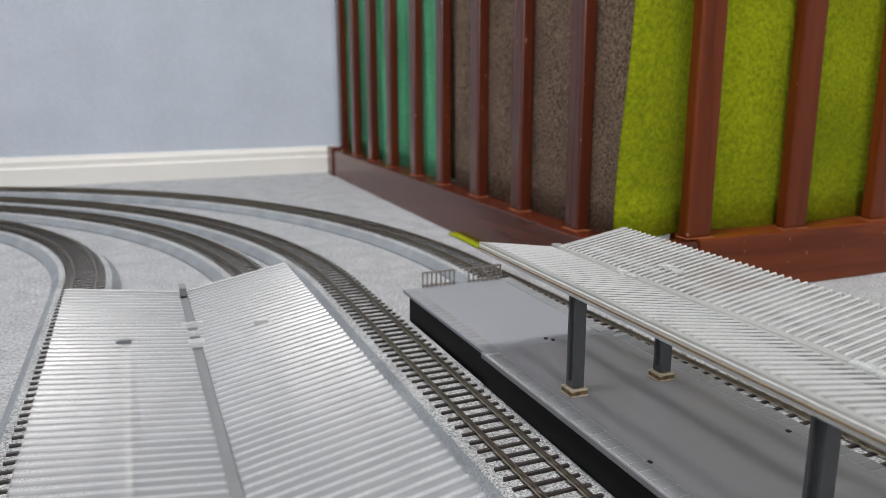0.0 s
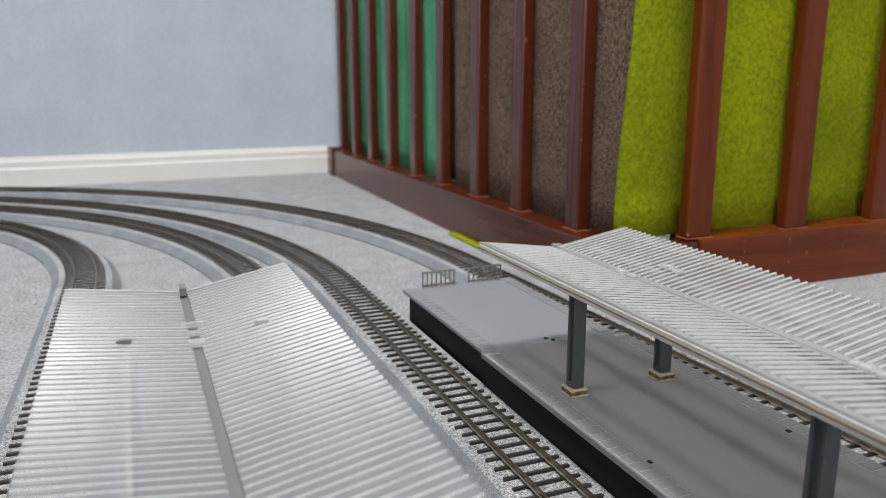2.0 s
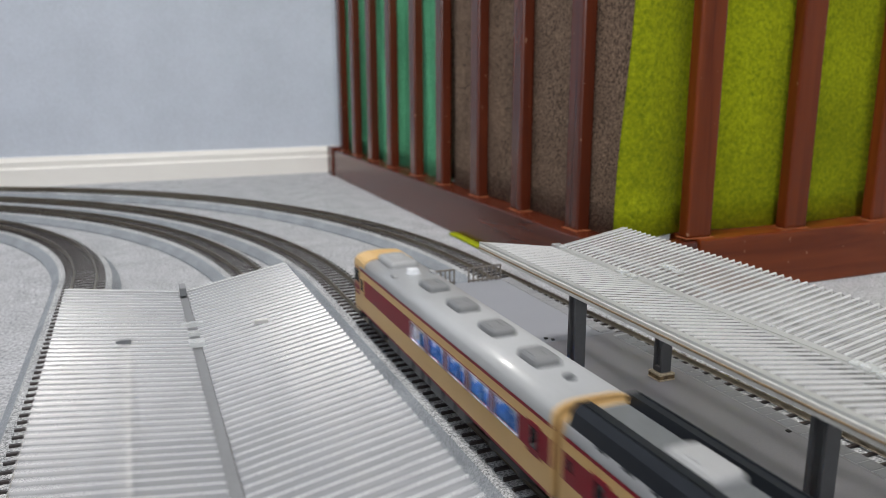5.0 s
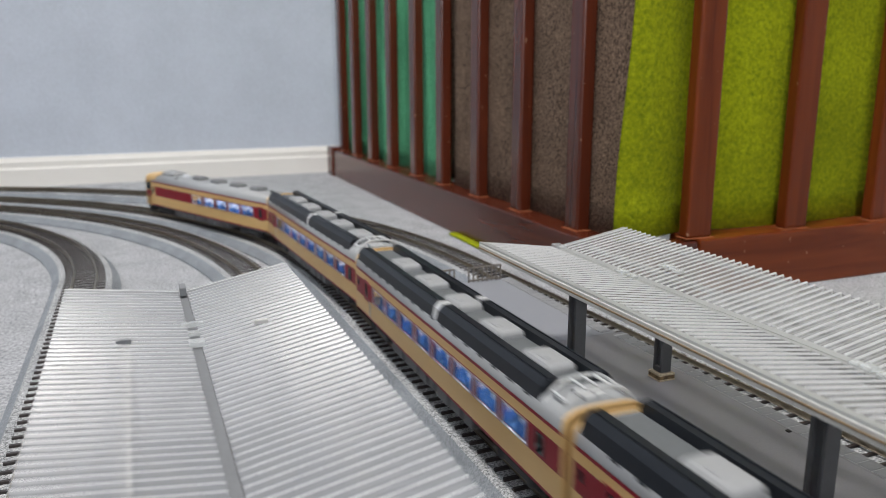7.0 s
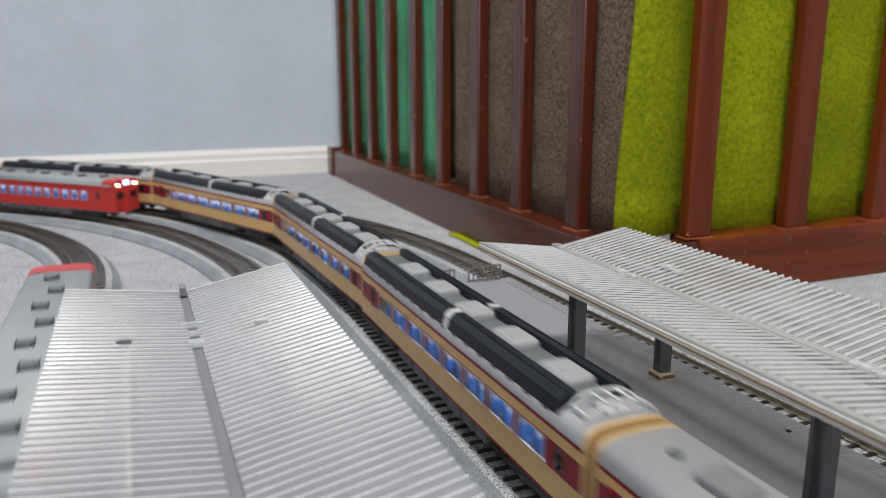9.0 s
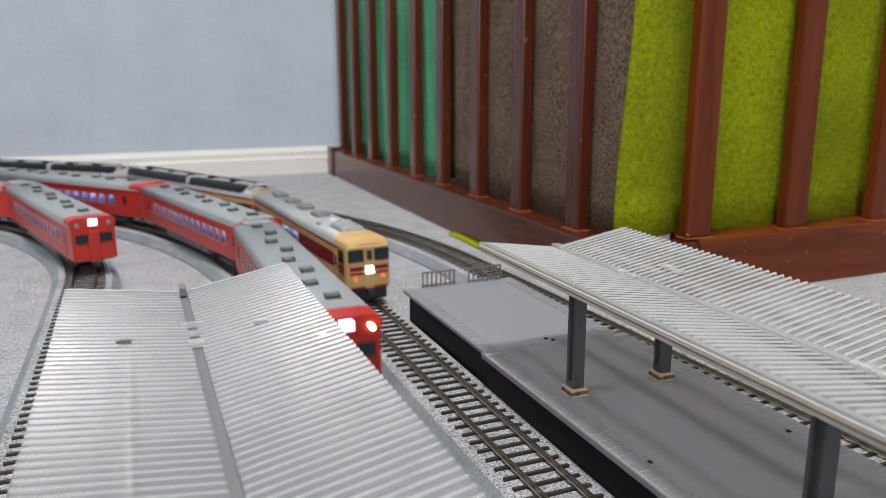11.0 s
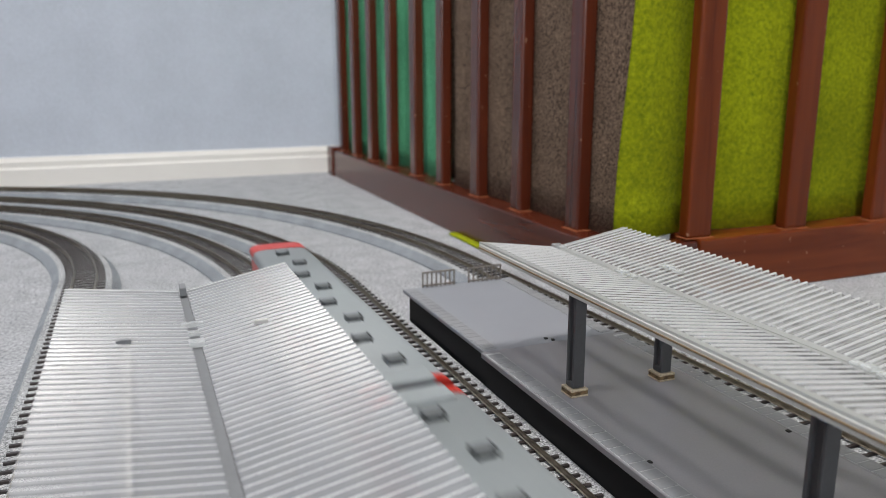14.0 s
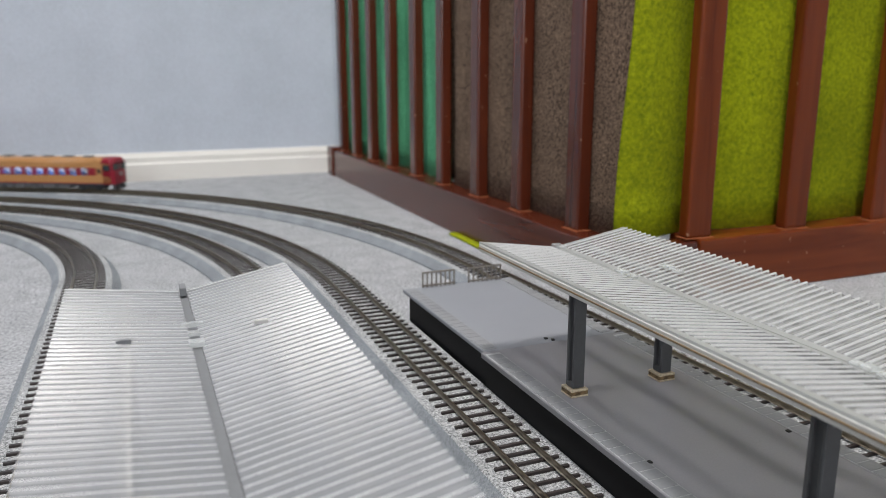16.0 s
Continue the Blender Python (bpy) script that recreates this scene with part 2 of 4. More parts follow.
def sweep(bm, section, stations, mats=None, caps=True):
    """Sweeps a closed section of (side, height) along stations of (point, right)."""
    rings = [[bm.verts.new((p[0] + r[0] * u, p[1] + r[1] * u, w)) for u, w in section] for p, r in stations]
    n = len(section)
    for a, b in zip(rings, rings[1:]):
        for i in range(n):
            f = bm.faces.new((a[i], a[(i + 1) % n], b[(i + 1) % n], b[i]))
            if mats:
                f.material_index = mats[i]
    if caps:
        bm.faces.new(rings[0])
        bm.faces.new(rings[-1][::-1])
    bmesh.ops.recalc_face_normals(bm, faces=bm.faces)
    return bm


def thing(name, label, category, group="", kind="", place=None):
    ob = new(name)
    ob.empty_display_size = 0.02
    if place is not None:
        ob.matrix_world = place
    return tagged(ob, label, category, group, kind)


# ---- the room ----
def room():
    floor = part("floor", one_box(-3.0, 2.2, -4.2, 1.40, -0.05, 0.0), "carpet")
    tagged(floor, "light grey flecked short-pile carpet floor", "floor", kind="structure")
    north = part("wall_north", one_box(-3.0, 2.2, 1.385, 1.50, 0.0, 2.4), "wallpaper")
    tagged(north, "pale blue textured wallpaper on a plain wall", "wall", kind="structure")
    for name, size in (("wall_east", (2.2, 2.3, -4.2, 1.40, 0, 2.4)), ("wall_west", (-3.1, -3.0, -4.2, 1.40, 0, 2.4))):
        tagged(part(name, one_box(*size), "plain_wall"), "plain off-white room wall", "wall", kind="structure")
    # unseen south wall; its window is added to house the fill light
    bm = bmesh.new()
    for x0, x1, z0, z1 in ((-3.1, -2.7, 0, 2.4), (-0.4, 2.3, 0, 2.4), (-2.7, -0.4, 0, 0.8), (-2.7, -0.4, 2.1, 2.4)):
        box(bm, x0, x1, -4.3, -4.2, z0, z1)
    tagged(part("wall_south", bm, "plain_wall"), "plain off-white wall, unseen, with an added window opening", "wall", kind="structure")
    window = tagged(new("window_1"), "added white-framed window, unseen, around the fill light", "window", kind="structure")
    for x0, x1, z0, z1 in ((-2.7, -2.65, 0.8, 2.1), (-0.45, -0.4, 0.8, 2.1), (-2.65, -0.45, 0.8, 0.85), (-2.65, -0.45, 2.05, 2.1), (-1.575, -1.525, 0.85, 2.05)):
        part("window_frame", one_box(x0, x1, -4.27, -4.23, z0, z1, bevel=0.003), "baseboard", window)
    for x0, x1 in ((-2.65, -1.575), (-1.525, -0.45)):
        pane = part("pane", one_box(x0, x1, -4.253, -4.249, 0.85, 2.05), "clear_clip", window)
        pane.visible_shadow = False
    tagged(part("ceiling", one_box(-3.1, 2.3, -4.3, 1.5, 2.4, 2.45), "plain_wall"), "plain white room ceiling", "ceiling", kind="structure")
    profile = [(0.0, 0.0), (-0.012, 0.0), (-0.012, 0.028), (-0.0105, 0.030), (-0.0095, 0.031), (-0.0095, 0.040), (-0.007, 0.043), (-0.006, 0.046), (0.0, 0.047)]
    bm = sweep(bmesh.new(), [(w, h) for w, h in profile], [((-3.0, 1.385), (0, 1)), ((2.2, 1.385), (0, 1))])
    tagged(part("baseboard", bm, "baseboard"), "cream white moulded skirting board along the wall", "baseboard", kind="structure")
    lamp = thing("ceiling_lamp", "round white ceiling lamp, lit", "lamp", place=pose(0.03, 0.20, 2.4))
    part("base", tube(bmesh.new(), (0, 0, -0.05), (0, 0, 0), 0.34, 40), "baseboard", lamp)
    part("shade", tube(bmesh.new(), (0, 0, -0.08), (0, 0, -0.05), 0.32, 40), "lamp_cover", lamp, "glowing white diffuser")


room()


# ---- tracks ----
TRACKS = {1: (0.2725, 0.79, 0.567), 2: (0.147, 0.725, 0.575), 3: (0.087, 0.665, 0.575), 4: (-0.0448, 0.52, 0.665)}
LEAN = {1: 0.035, 3: 0.0085, 4: -0.0100}   # loose straights that stand a little askew
BEHIND = -3.9
RAIL_TOP = 0.0128


def along(k, s):
    """Point and heading on track k at the distance s; s is y on the first straight."""
    x0, r, yc = TRACKS[k]
    turn = math.pi * r
    if s <= yc:
        lean = LEAN.get(k, 0.0)
        return Vector((x0 + lean * (yc - s), s)), Vector((-lean, 1)).normalized()
    if s <= yc + turn:
        a = (s - yc) / r
        return Vector((x0 - r + r * math.cos(a), yc + r * math.sin(a))), Vector((-math.sin(a), math.cos(a)))
    return Vector((x0 - 2 * r, yc - (s - yc - turn))), Vector((0, -1))


SLEEPER = one_box(-0.0157, 0.0157, -0.0009, 0.0009, 0.0080, 0.0099, bevel=0.0002)
SLEEPER_MESH = bpy.data.meshes.new("sleeper")
SLEEPER.to_mesh(SLEEPER_MESH)
SLEEPER_MESH.materials.append(M["sleeper"])


def track(k, label):
    x0, r, yc = TRACKS[k]
    turn, length = math.pi * r, yc + math.pi * r + yc - BEHIND
    line = thing("railway_track", label, "track", group="model railway tracks")
    n = int(turn / 0.02)
    marks = [BEHIND, yc - 0.02] + [yc + turn * i / n for i in range(n + 1)] + [length]

    def stations():
        out = []
        for s in marks:
            p, d = along(k, s)
            out.append((p, Vector((d.y, -d.x))))
        return out
    st = stations()
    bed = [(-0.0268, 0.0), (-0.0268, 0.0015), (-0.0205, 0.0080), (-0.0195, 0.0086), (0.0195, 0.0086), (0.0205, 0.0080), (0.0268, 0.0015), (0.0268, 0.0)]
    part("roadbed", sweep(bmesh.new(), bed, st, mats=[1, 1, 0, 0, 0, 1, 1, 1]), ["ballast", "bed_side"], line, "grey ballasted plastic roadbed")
    for side in (-1, 1):
        c = side * 0.0086
        rail = [(c - 0.0008, 0.0099), (c - 0.0008, 0.0102), (c - 0.00025, 0.0105), (c - 0.00025, 0.0121), (c - 0.00048, 0.0123), (c - 0.00048, RAIL_TOP),
                (c + 0.00048, RAIL_TOP), (c + 0.00048, 0.0123), (c + 0.00025, 0.0121), (c + 0.00025, 0.0105), (c + 0.0008, 0.0102), (c + 0.0008, 0.0099)]
        part("rail", sweep(bmesh.new(), rail, st), "rail", line, "bronze-tinted metal rail")
    pitch, s, near, rest = 0.0086, BEHIND + 0.0027, [], []
    while s < length:
        (near if 0.1 <= s <= yc + 0.58 * turn else rest).append(s)
        s += pitch
    if len(near) > 300:
        rest += near[300:]
        near = near[:300]
    for s in near:
        p, d = along(k, s)
        ob = new("sleeper", SLEEPER_MESH)
        ob.parent = line
        ob.matrix_local = Matrix.Translation((p.x, p.y, 0)) @ Matrix.Rotation(math.atan2(-d.x, d.y), 4, "Z")
    verts, faces = [], []
    for s in rest:
        p, d = along(k, s)
        m = Matrix.Translation((p.x, p.y, 0)) @ Matrix.Rotation(math.atan2(-d.x, d.y), 4, "Z")
        b = len(verts)
        verts += [m @ Vector((x, y, z)) for z in (0.0080, 0.0099) for x, y in ((-0.0157, -0.0009), (0.0157, -0.0009), (0.0157, 0.0009), (-0.0157, 0.0009))]
        faces += [tuple(b + i for i in f) for f in ((4, 5, 6, 7), (0, 1, 5, 4), (1, 2, 6, 5), (2, 3, 7, 6), (3, 0, 4, 7))]
    data = bpy.data.meshes.new("far_sleepers")
    data.from_pydata(verts, [], faces)
    data.materials.append(M["sleeper"])
    ob = new("far_sleepers", data)
    ob.parent = line
    ob["kind"] = "stuff"


for k in (1, 2, 3, 4):
    track(k, "model railway track on grey ballast, brown sleepers, bending away")


# ---- platforms ----
def platform(x0, x1, far, tiles, label, end_piece):
    ob = thing("station_platform", label, "platform", group="model station platforms")
    start, top = -1.0, 0.0275
    part("deck", one_box(x0, x1, start, far, top - 0.0030, top, bevel=0.0003), "slab", ob)
    part("side_wall", one_box(x0 + 0.0022, x0 + 0.0052, start, far - 0.002, 0.0, top - 0.003), "slab_wall", ob, "black plastic side wall")
    part("side_wall", one_box(x1 - 0.0052, x1 - 0.0022, start, far - 0.002, 0.0, top - 0.003), "slab_wall", ob, "black plastic side wall")
    if end_piece:
        part("end_deck", one_box(x0 + 0.0022, x1 - 0.004, far + 0.0003, 0.4850, top - 0.0026, top - 0.0002, bevel=0.0003), "slab_far", ob, "paler grey end section")
        part("end_wall", one_box(x0 + 0.0050, x1 - 0.0075, far + 0.0003, 0.4790, 0.0, top - 0.0026), "slab_wall", ob)
        part("foot", one_box(x0 + 0.0035, x1 - 0.006, far + 0.1, 0.4830, 0.0, 0.004, bevel=0.0005), "slab_wall", ob)
    if tiles:
        edge = 0.0007
        for a, b in ((x0 + edge, x0 + edge + 0.0084), (x1 - edge - 0.0084, x1 - edge)):
            part("edge_strip", one_box(a, b, 0.0, far - 0.004, top, top + 0.00025), "joint", ob, "pale lines between edge tiles")
            data = bpy.data.meshes.new("edge_tile")
            t = one_box(a + 0.0004, b - 0.0004, 0.0, 0.0060, top, top + 0.0004)
            t.to_mesh(data)
            t.free()
            data.materials.append(M["tile"])
            y = 0.002
            while y < far - 0.012:
                tile = new("edge_tile", data)
                tile.parent = ob
                tile.location = (0, y, 0)
                y += 0.0066
            y = far + 0.004
            if end_piece:
                shift = 0.0022 if a < 0.2 else -0.004
                part("edge_strip", one_box(a + shift, b + shift, far + 0.003, 0.4805, top - 0.0003, top + 0.00005), "slab_far_line", ob, "faint lines between edge tiles")
            while y < 0.476 and end_piece:
                tile = new("edge_tile", data)
                tile.parent = ob
                tile.location = (0.0022 if a < 0.2 else -0.004, y, -0.0002)
                y += 0.0066
    return ob


right_platform = platform(0.1648, 0.2555, 0.3510, True, "dark grey plastic island platform with tiled edges", True)
left_platform = platform(-0.0240, 0.0680, 0.3100, False, "dark grey plastic island platform under a silver roof", False)


def canopy_post(x, y, z0, z1):
    ob = thing("canopy_post", "dark grey grooved plastic canopy post on a beige plinth", "post", "canopy posts", place=pose(x, y, z0))
    h, w, d = z1 - z0, 0.0030, 0.0032
    bm = bmesh.new()
    box(bm, -w, w, d - 0.0014, d, 0.004, h, 0.0002)
    box(bm, -w, w, -d, -d + 0.0014, 0.004, h, 0.0002)
    box(bm, -w + 0.0016, w - 0.0016, -d + 0.001, d - 0.001, 0.004, h)
    box(bm, -w, w, -d + 0.001, d - 0.001, 0.004, 0.0065)
    part("shaft", bm, "post", ob)
    bm = bmesh.new()
    box(bm, -0.0047, 0.0047, -0.0046, 0.0046, 0.0, 0.0009, 0.0002)
    box(bm, -0.0045, 0.0045, -0.0044, 0.0044, 0.0008, 0.0028, 0.0001, mat=1)
    box(bm, -0.0046, 0.0046, -0.0045, 0.0045, 0.0027, 0.0037, 0.0002)
    part("plinth", bm, ["plinth", "plinth_streak"], ob, "weathered beige plinth with a brown streak")


for px in (0.1824, 0.2320):
    for py in (0.2850, 0.1490, 0.0130):
        canopy_post(px, py, 0.0275, 0.0790)
for px in (-0.0084, 0.0420):
    for py in (0.2650, 0.1290):
        canopy_post(px, py, 0.0275, 0.0790)


def sloped_slab(xa, za, xb, zb, y0, y1, up, down):
    """A flat strip that slopes from one long side to the other."""
    bm = bmesh.new()
    ring = [[bm.verts.new(p) for p in ((xa, y, za + up), (xb, y, zb + up), (xb, y, zb - down), (xa, y, za - down))] for y in (y0, y1)]
    for i in range(4):
        bm.faces.new((ring[0][i], ring[0][(i + 1) % 4], ring[1][(i + 1) % 4], ring[1][i]))
    bm.faces.new(ring[0])
    bm.faces.new(ring[1][::-1])
    bmesh.ops.recalc_face_normals(bm, faces=bm.faces)
    return bm


def butterfly_roof(x0, z0, xm, zm, x1, z1, y0, y1, sheet, label, pitch, profile, rims, gap=0.0017):
    """Two corrugated wings that fall to a gutter in the middle. profile: (part of the pitch, height, on the ridge); rims: widths of the flat
    margins at the outer left, both inner and the outer right sides."""
    ob = thing("station_canopy", label, "canopy", "model platform canopies")
    th = 0.0010
    for (xa, za, xb, zb), (ra, rb) in (((x0, z0, xm - gap, zm), (rims[0], rims[1])), ((xm + gap, zm, x1, z1), (rims[1], rims[2]))):
        slope = (zb - za) / (xb - xa)
        xc, xd = xa + ra, xb - rb
        zc, zd = za + ra * slope, zb - rb * slope
        bm = bmesh.new()
        rows, ridge = [], []
        for i in range(int((y1 - y0) / pitch)):
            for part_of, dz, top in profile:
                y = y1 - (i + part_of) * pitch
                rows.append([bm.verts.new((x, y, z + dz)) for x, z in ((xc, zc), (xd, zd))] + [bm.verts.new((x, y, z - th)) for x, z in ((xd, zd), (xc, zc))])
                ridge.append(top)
        # ridge faces take the whitened highlight material, the rest the clearer sheet
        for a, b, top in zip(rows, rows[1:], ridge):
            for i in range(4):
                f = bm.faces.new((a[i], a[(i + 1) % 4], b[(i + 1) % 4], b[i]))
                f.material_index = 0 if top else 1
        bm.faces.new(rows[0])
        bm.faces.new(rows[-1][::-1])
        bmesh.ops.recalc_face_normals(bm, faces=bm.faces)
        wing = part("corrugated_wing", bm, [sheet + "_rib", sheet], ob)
        peak = max(dz for _, dz, _ in profile) * 0.7
        if ra:
            part("margin", sloped_slab(xa, za, xc, zc, y0, y1, peak, th), "canopy_rim", wing, "flat milky margin of the sheet")
        if rb:
            part("margin", sloped_slab(xd, zd, xb, zb, y0, y1, peak, th), "canopy_rim", wing, "flat milky margin of the sheet")
        part("end_lip", sloped_slab(xa, za, xb, zb, y1, y1 + 0.0009, peak, th), "canopy_rim", wing, "thin lip at the sheet end")
    part("gutter", one_box(xm - 0.0017, xm + 0.0017, y0, y1, zm - 0.0035, zm - 0.0010, bevel=0.0002), "gutter", ob, "grey gutter strip")
    return ob


def canopy_right():
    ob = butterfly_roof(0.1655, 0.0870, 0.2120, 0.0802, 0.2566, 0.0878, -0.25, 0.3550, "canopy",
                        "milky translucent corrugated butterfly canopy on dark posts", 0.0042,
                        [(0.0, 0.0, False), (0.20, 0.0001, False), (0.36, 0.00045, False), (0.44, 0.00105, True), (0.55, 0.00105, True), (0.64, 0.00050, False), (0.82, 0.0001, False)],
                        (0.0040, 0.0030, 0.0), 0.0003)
    bm = one_box(0.1650, 0.1664, -0.25, 0.3548, 0.0828, 0.0866, bevel=0.0002)
    fascia = part("fascia", bm, "fascia", ob, "ivory fascia with a brown edge line")
    part("edge_line", one_box(0.1644, 0.1650, -0.25, 0.3546, 0.0846, 0.0852), "edge_brown", fascia, "worn brown line")
    part("fascia", one_box(0.2553, 0.2566, -0.25, 0.3548, 0.0838, 0.0866, bevel=0.0002), "fascia", ob)
    for x in (0.1824, 0.2320):
        part("purlin", one_box(x - 0.0018, x + 0.0018, -0.25, 0.350, 0.0785, 0.0805, bevel=0.0002), "canopy_rim", ob)
    for y in (0.285, 0.149, 0.013):
        part("rafter", one_box(0.1795, 0.235, y - 0.0020, y + 0.0020, 0.0770, 0.0792, bevel=0.0002), "canopy_rim", ob)
    for x, y in ((0.2115, 0.290), (0.2285, 0.279), (0.2115, 0.159)):
        bm = bmesh.new()
        z = 0.0812 if x < 0.22 else 0.0843
        box(bm, x - 0.0020, x + 0.0020, y - 0.0075, y - 0.0030, z, z + 0.0013, 0.0003)
        box(bm, x - 0.0026, x + 0.0012, y - 0.0020, y + 0.0022, z + 0.0003, z + 0.0022, 0.0003)
        box(bm, x - 0.0016, x + 0.0022, y + 0.0034, y + 0.0075, z, z + 0.0012, 0.0003)
        part("joint_clip", bm, "clear_clip", ob, "clear plastic joint clip")
    part("end_tab", one_box(0.2095, 0.2145, 0.3480, 0.3565, 0.0790, 0.0828, bevel=0.0003), "clear_clip", ob)


def canopy_left():
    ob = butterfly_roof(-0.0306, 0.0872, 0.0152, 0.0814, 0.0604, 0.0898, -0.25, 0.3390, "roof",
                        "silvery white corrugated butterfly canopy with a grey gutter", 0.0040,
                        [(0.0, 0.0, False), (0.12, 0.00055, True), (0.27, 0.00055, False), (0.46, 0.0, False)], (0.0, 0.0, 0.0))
    part("purlin", one_box(-0.0103, -0.0065, -0.25, 0.335, 0.0815, 0.0832), "baseboard", ob, "white purlin under the sheet")
    part("purlin", one_box(0.0400, 0.0440, -0.25, 0.335, 0.0815, 0.0840), "baseboard", ob, "white purlin under the sheet")
    bm = bmesh.new()
    for i in range(7):
        y = 0.325 - 0.09 * i
        for xa, za, xb, zb in ((-0.0295, 0.0848, 0.0125, 0.0796), (0.0180, 0.0794, 0.0590, 0.0870)):
            tube(bm, (xa, y, za), (xb, y - 0.08, zb), 0.0008, 6)
            tube(bm, (xa, y - 0.08, za), (xb, y, zb), 0.0008, 6)
    part("bracing", bm, "baseboard", ob, "thin crossed braces under the sheet")
    for xa, xb, za, zb in ((-0.0306, 0.0135, 0.0872, 0.0814), (0.0169, 0.0604, 0.0814, 0.0898)):
        part("end_trim", tube(bmesh.new(), (xa, 0.3394, za), (xb, 0.3394, zb), 0.0007, 6), "clear_clip", ob, "clear end trim")
    part("end_tab", one_box(0.0138, 0.0164, 0.3320, 0.3400, 0.0812, 0.0850, bevel=0.0003), "gutter", ob, "grey end tab of the gutter")
    bm = bmesh.new()
    box(bm, 0.0112, 0.0192, 0.2865, 0.2890, 0.0815, 0.0832, 0.0002)
    box(bm, 0.0130, 0.0172, 0.2765, 0.2800, 0.0812, 0.0826, 0.0002)
    box(bm, 0.0124, 0.0180, 0.2640, 0.2690, 0.0812, 0.0830, 0.0002)
    part("joint_clip", bm, "clear_clip", ob, "clear plastic joint clip")
    for x, z in ((-0.0083, 0.0843), (0.0381, 0.0857)):
        part("slot_hole", one_box(x - 0.0024, x + 0.0024, 0.2682, 0.2700, z, z + 0.0013), "gutter" if x < 0 else "fascia", ob, "small shallow slot")


canopy_right()
canopy_left()


def railing(x0, x1, y):
    ob = thing("platform_railing", "small grey plastic railing at the platform end", "railing", "platform railings", place=pose(x0, y, 0.0271))
    w = x1 - x0
    for z in (0.0012, 0.0106):
        part("bar", one_box(0, w, -0.0006, 0.0006, z, z + 0.0011), "rail_brown", ob)
    n = 8
    for i in range(n):
        x = w * i / (n - 1)
        part("baluster", one_box(x - 0.0004, x + 0.0004, -0.0005, 0.0005, 0.0, 0.0112), "rail_brown", ob)


railing(0.1812, 0.2052, 0.4830)
railing(0.2165, 0.2420, 0.4830)


def plug(x, y):
    bm = one_box(x - 0.0008, x + 0.0008, y - 0.0009, y + 0.0009, 0.0270, 0.0281)
    tagged(part("peg_hole", bm, "slot"), "small black peg hole in the platform", "hole", "peg holes")


# ---- fence with felts ----
def fence():
    # left panel: same wood as the right, coloured darker for its shade
    left = thing("fence_panel", "mahogany wooden fence panel with upright bars, darkened for shade", "fence", "wooden fence panels")
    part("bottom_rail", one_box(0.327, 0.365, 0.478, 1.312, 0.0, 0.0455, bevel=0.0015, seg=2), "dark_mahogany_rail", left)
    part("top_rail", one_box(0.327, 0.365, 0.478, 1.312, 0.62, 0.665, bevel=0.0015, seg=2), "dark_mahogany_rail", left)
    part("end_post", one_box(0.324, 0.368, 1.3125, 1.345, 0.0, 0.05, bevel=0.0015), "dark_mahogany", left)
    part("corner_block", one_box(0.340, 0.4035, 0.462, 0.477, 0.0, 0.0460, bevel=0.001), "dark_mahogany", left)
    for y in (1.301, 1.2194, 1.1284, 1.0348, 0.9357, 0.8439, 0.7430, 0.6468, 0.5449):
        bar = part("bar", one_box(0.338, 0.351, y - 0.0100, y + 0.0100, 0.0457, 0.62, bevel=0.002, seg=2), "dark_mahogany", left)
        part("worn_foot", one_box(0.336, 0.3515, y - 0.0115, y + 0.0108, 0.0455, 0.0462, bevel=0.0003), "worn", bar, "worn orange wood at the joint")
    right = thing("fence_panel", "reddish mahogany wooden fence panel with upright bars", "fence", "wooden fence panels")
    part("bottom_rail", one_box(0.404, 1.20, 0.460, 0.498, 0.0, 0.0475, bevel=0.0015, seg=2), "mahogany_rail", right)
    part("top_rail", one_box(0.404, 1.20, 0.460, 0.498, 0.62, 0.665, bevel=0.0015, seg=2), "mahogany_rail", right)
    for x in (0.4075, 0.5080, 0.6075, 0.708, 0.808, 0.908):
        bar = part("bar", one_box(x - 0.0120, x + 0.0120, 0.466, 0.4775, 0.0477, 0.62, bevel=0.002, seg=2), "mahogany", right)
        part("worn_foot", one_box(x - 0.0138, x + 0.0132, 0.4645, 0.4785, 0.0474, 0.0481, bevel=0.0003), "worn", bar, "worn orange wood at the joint")


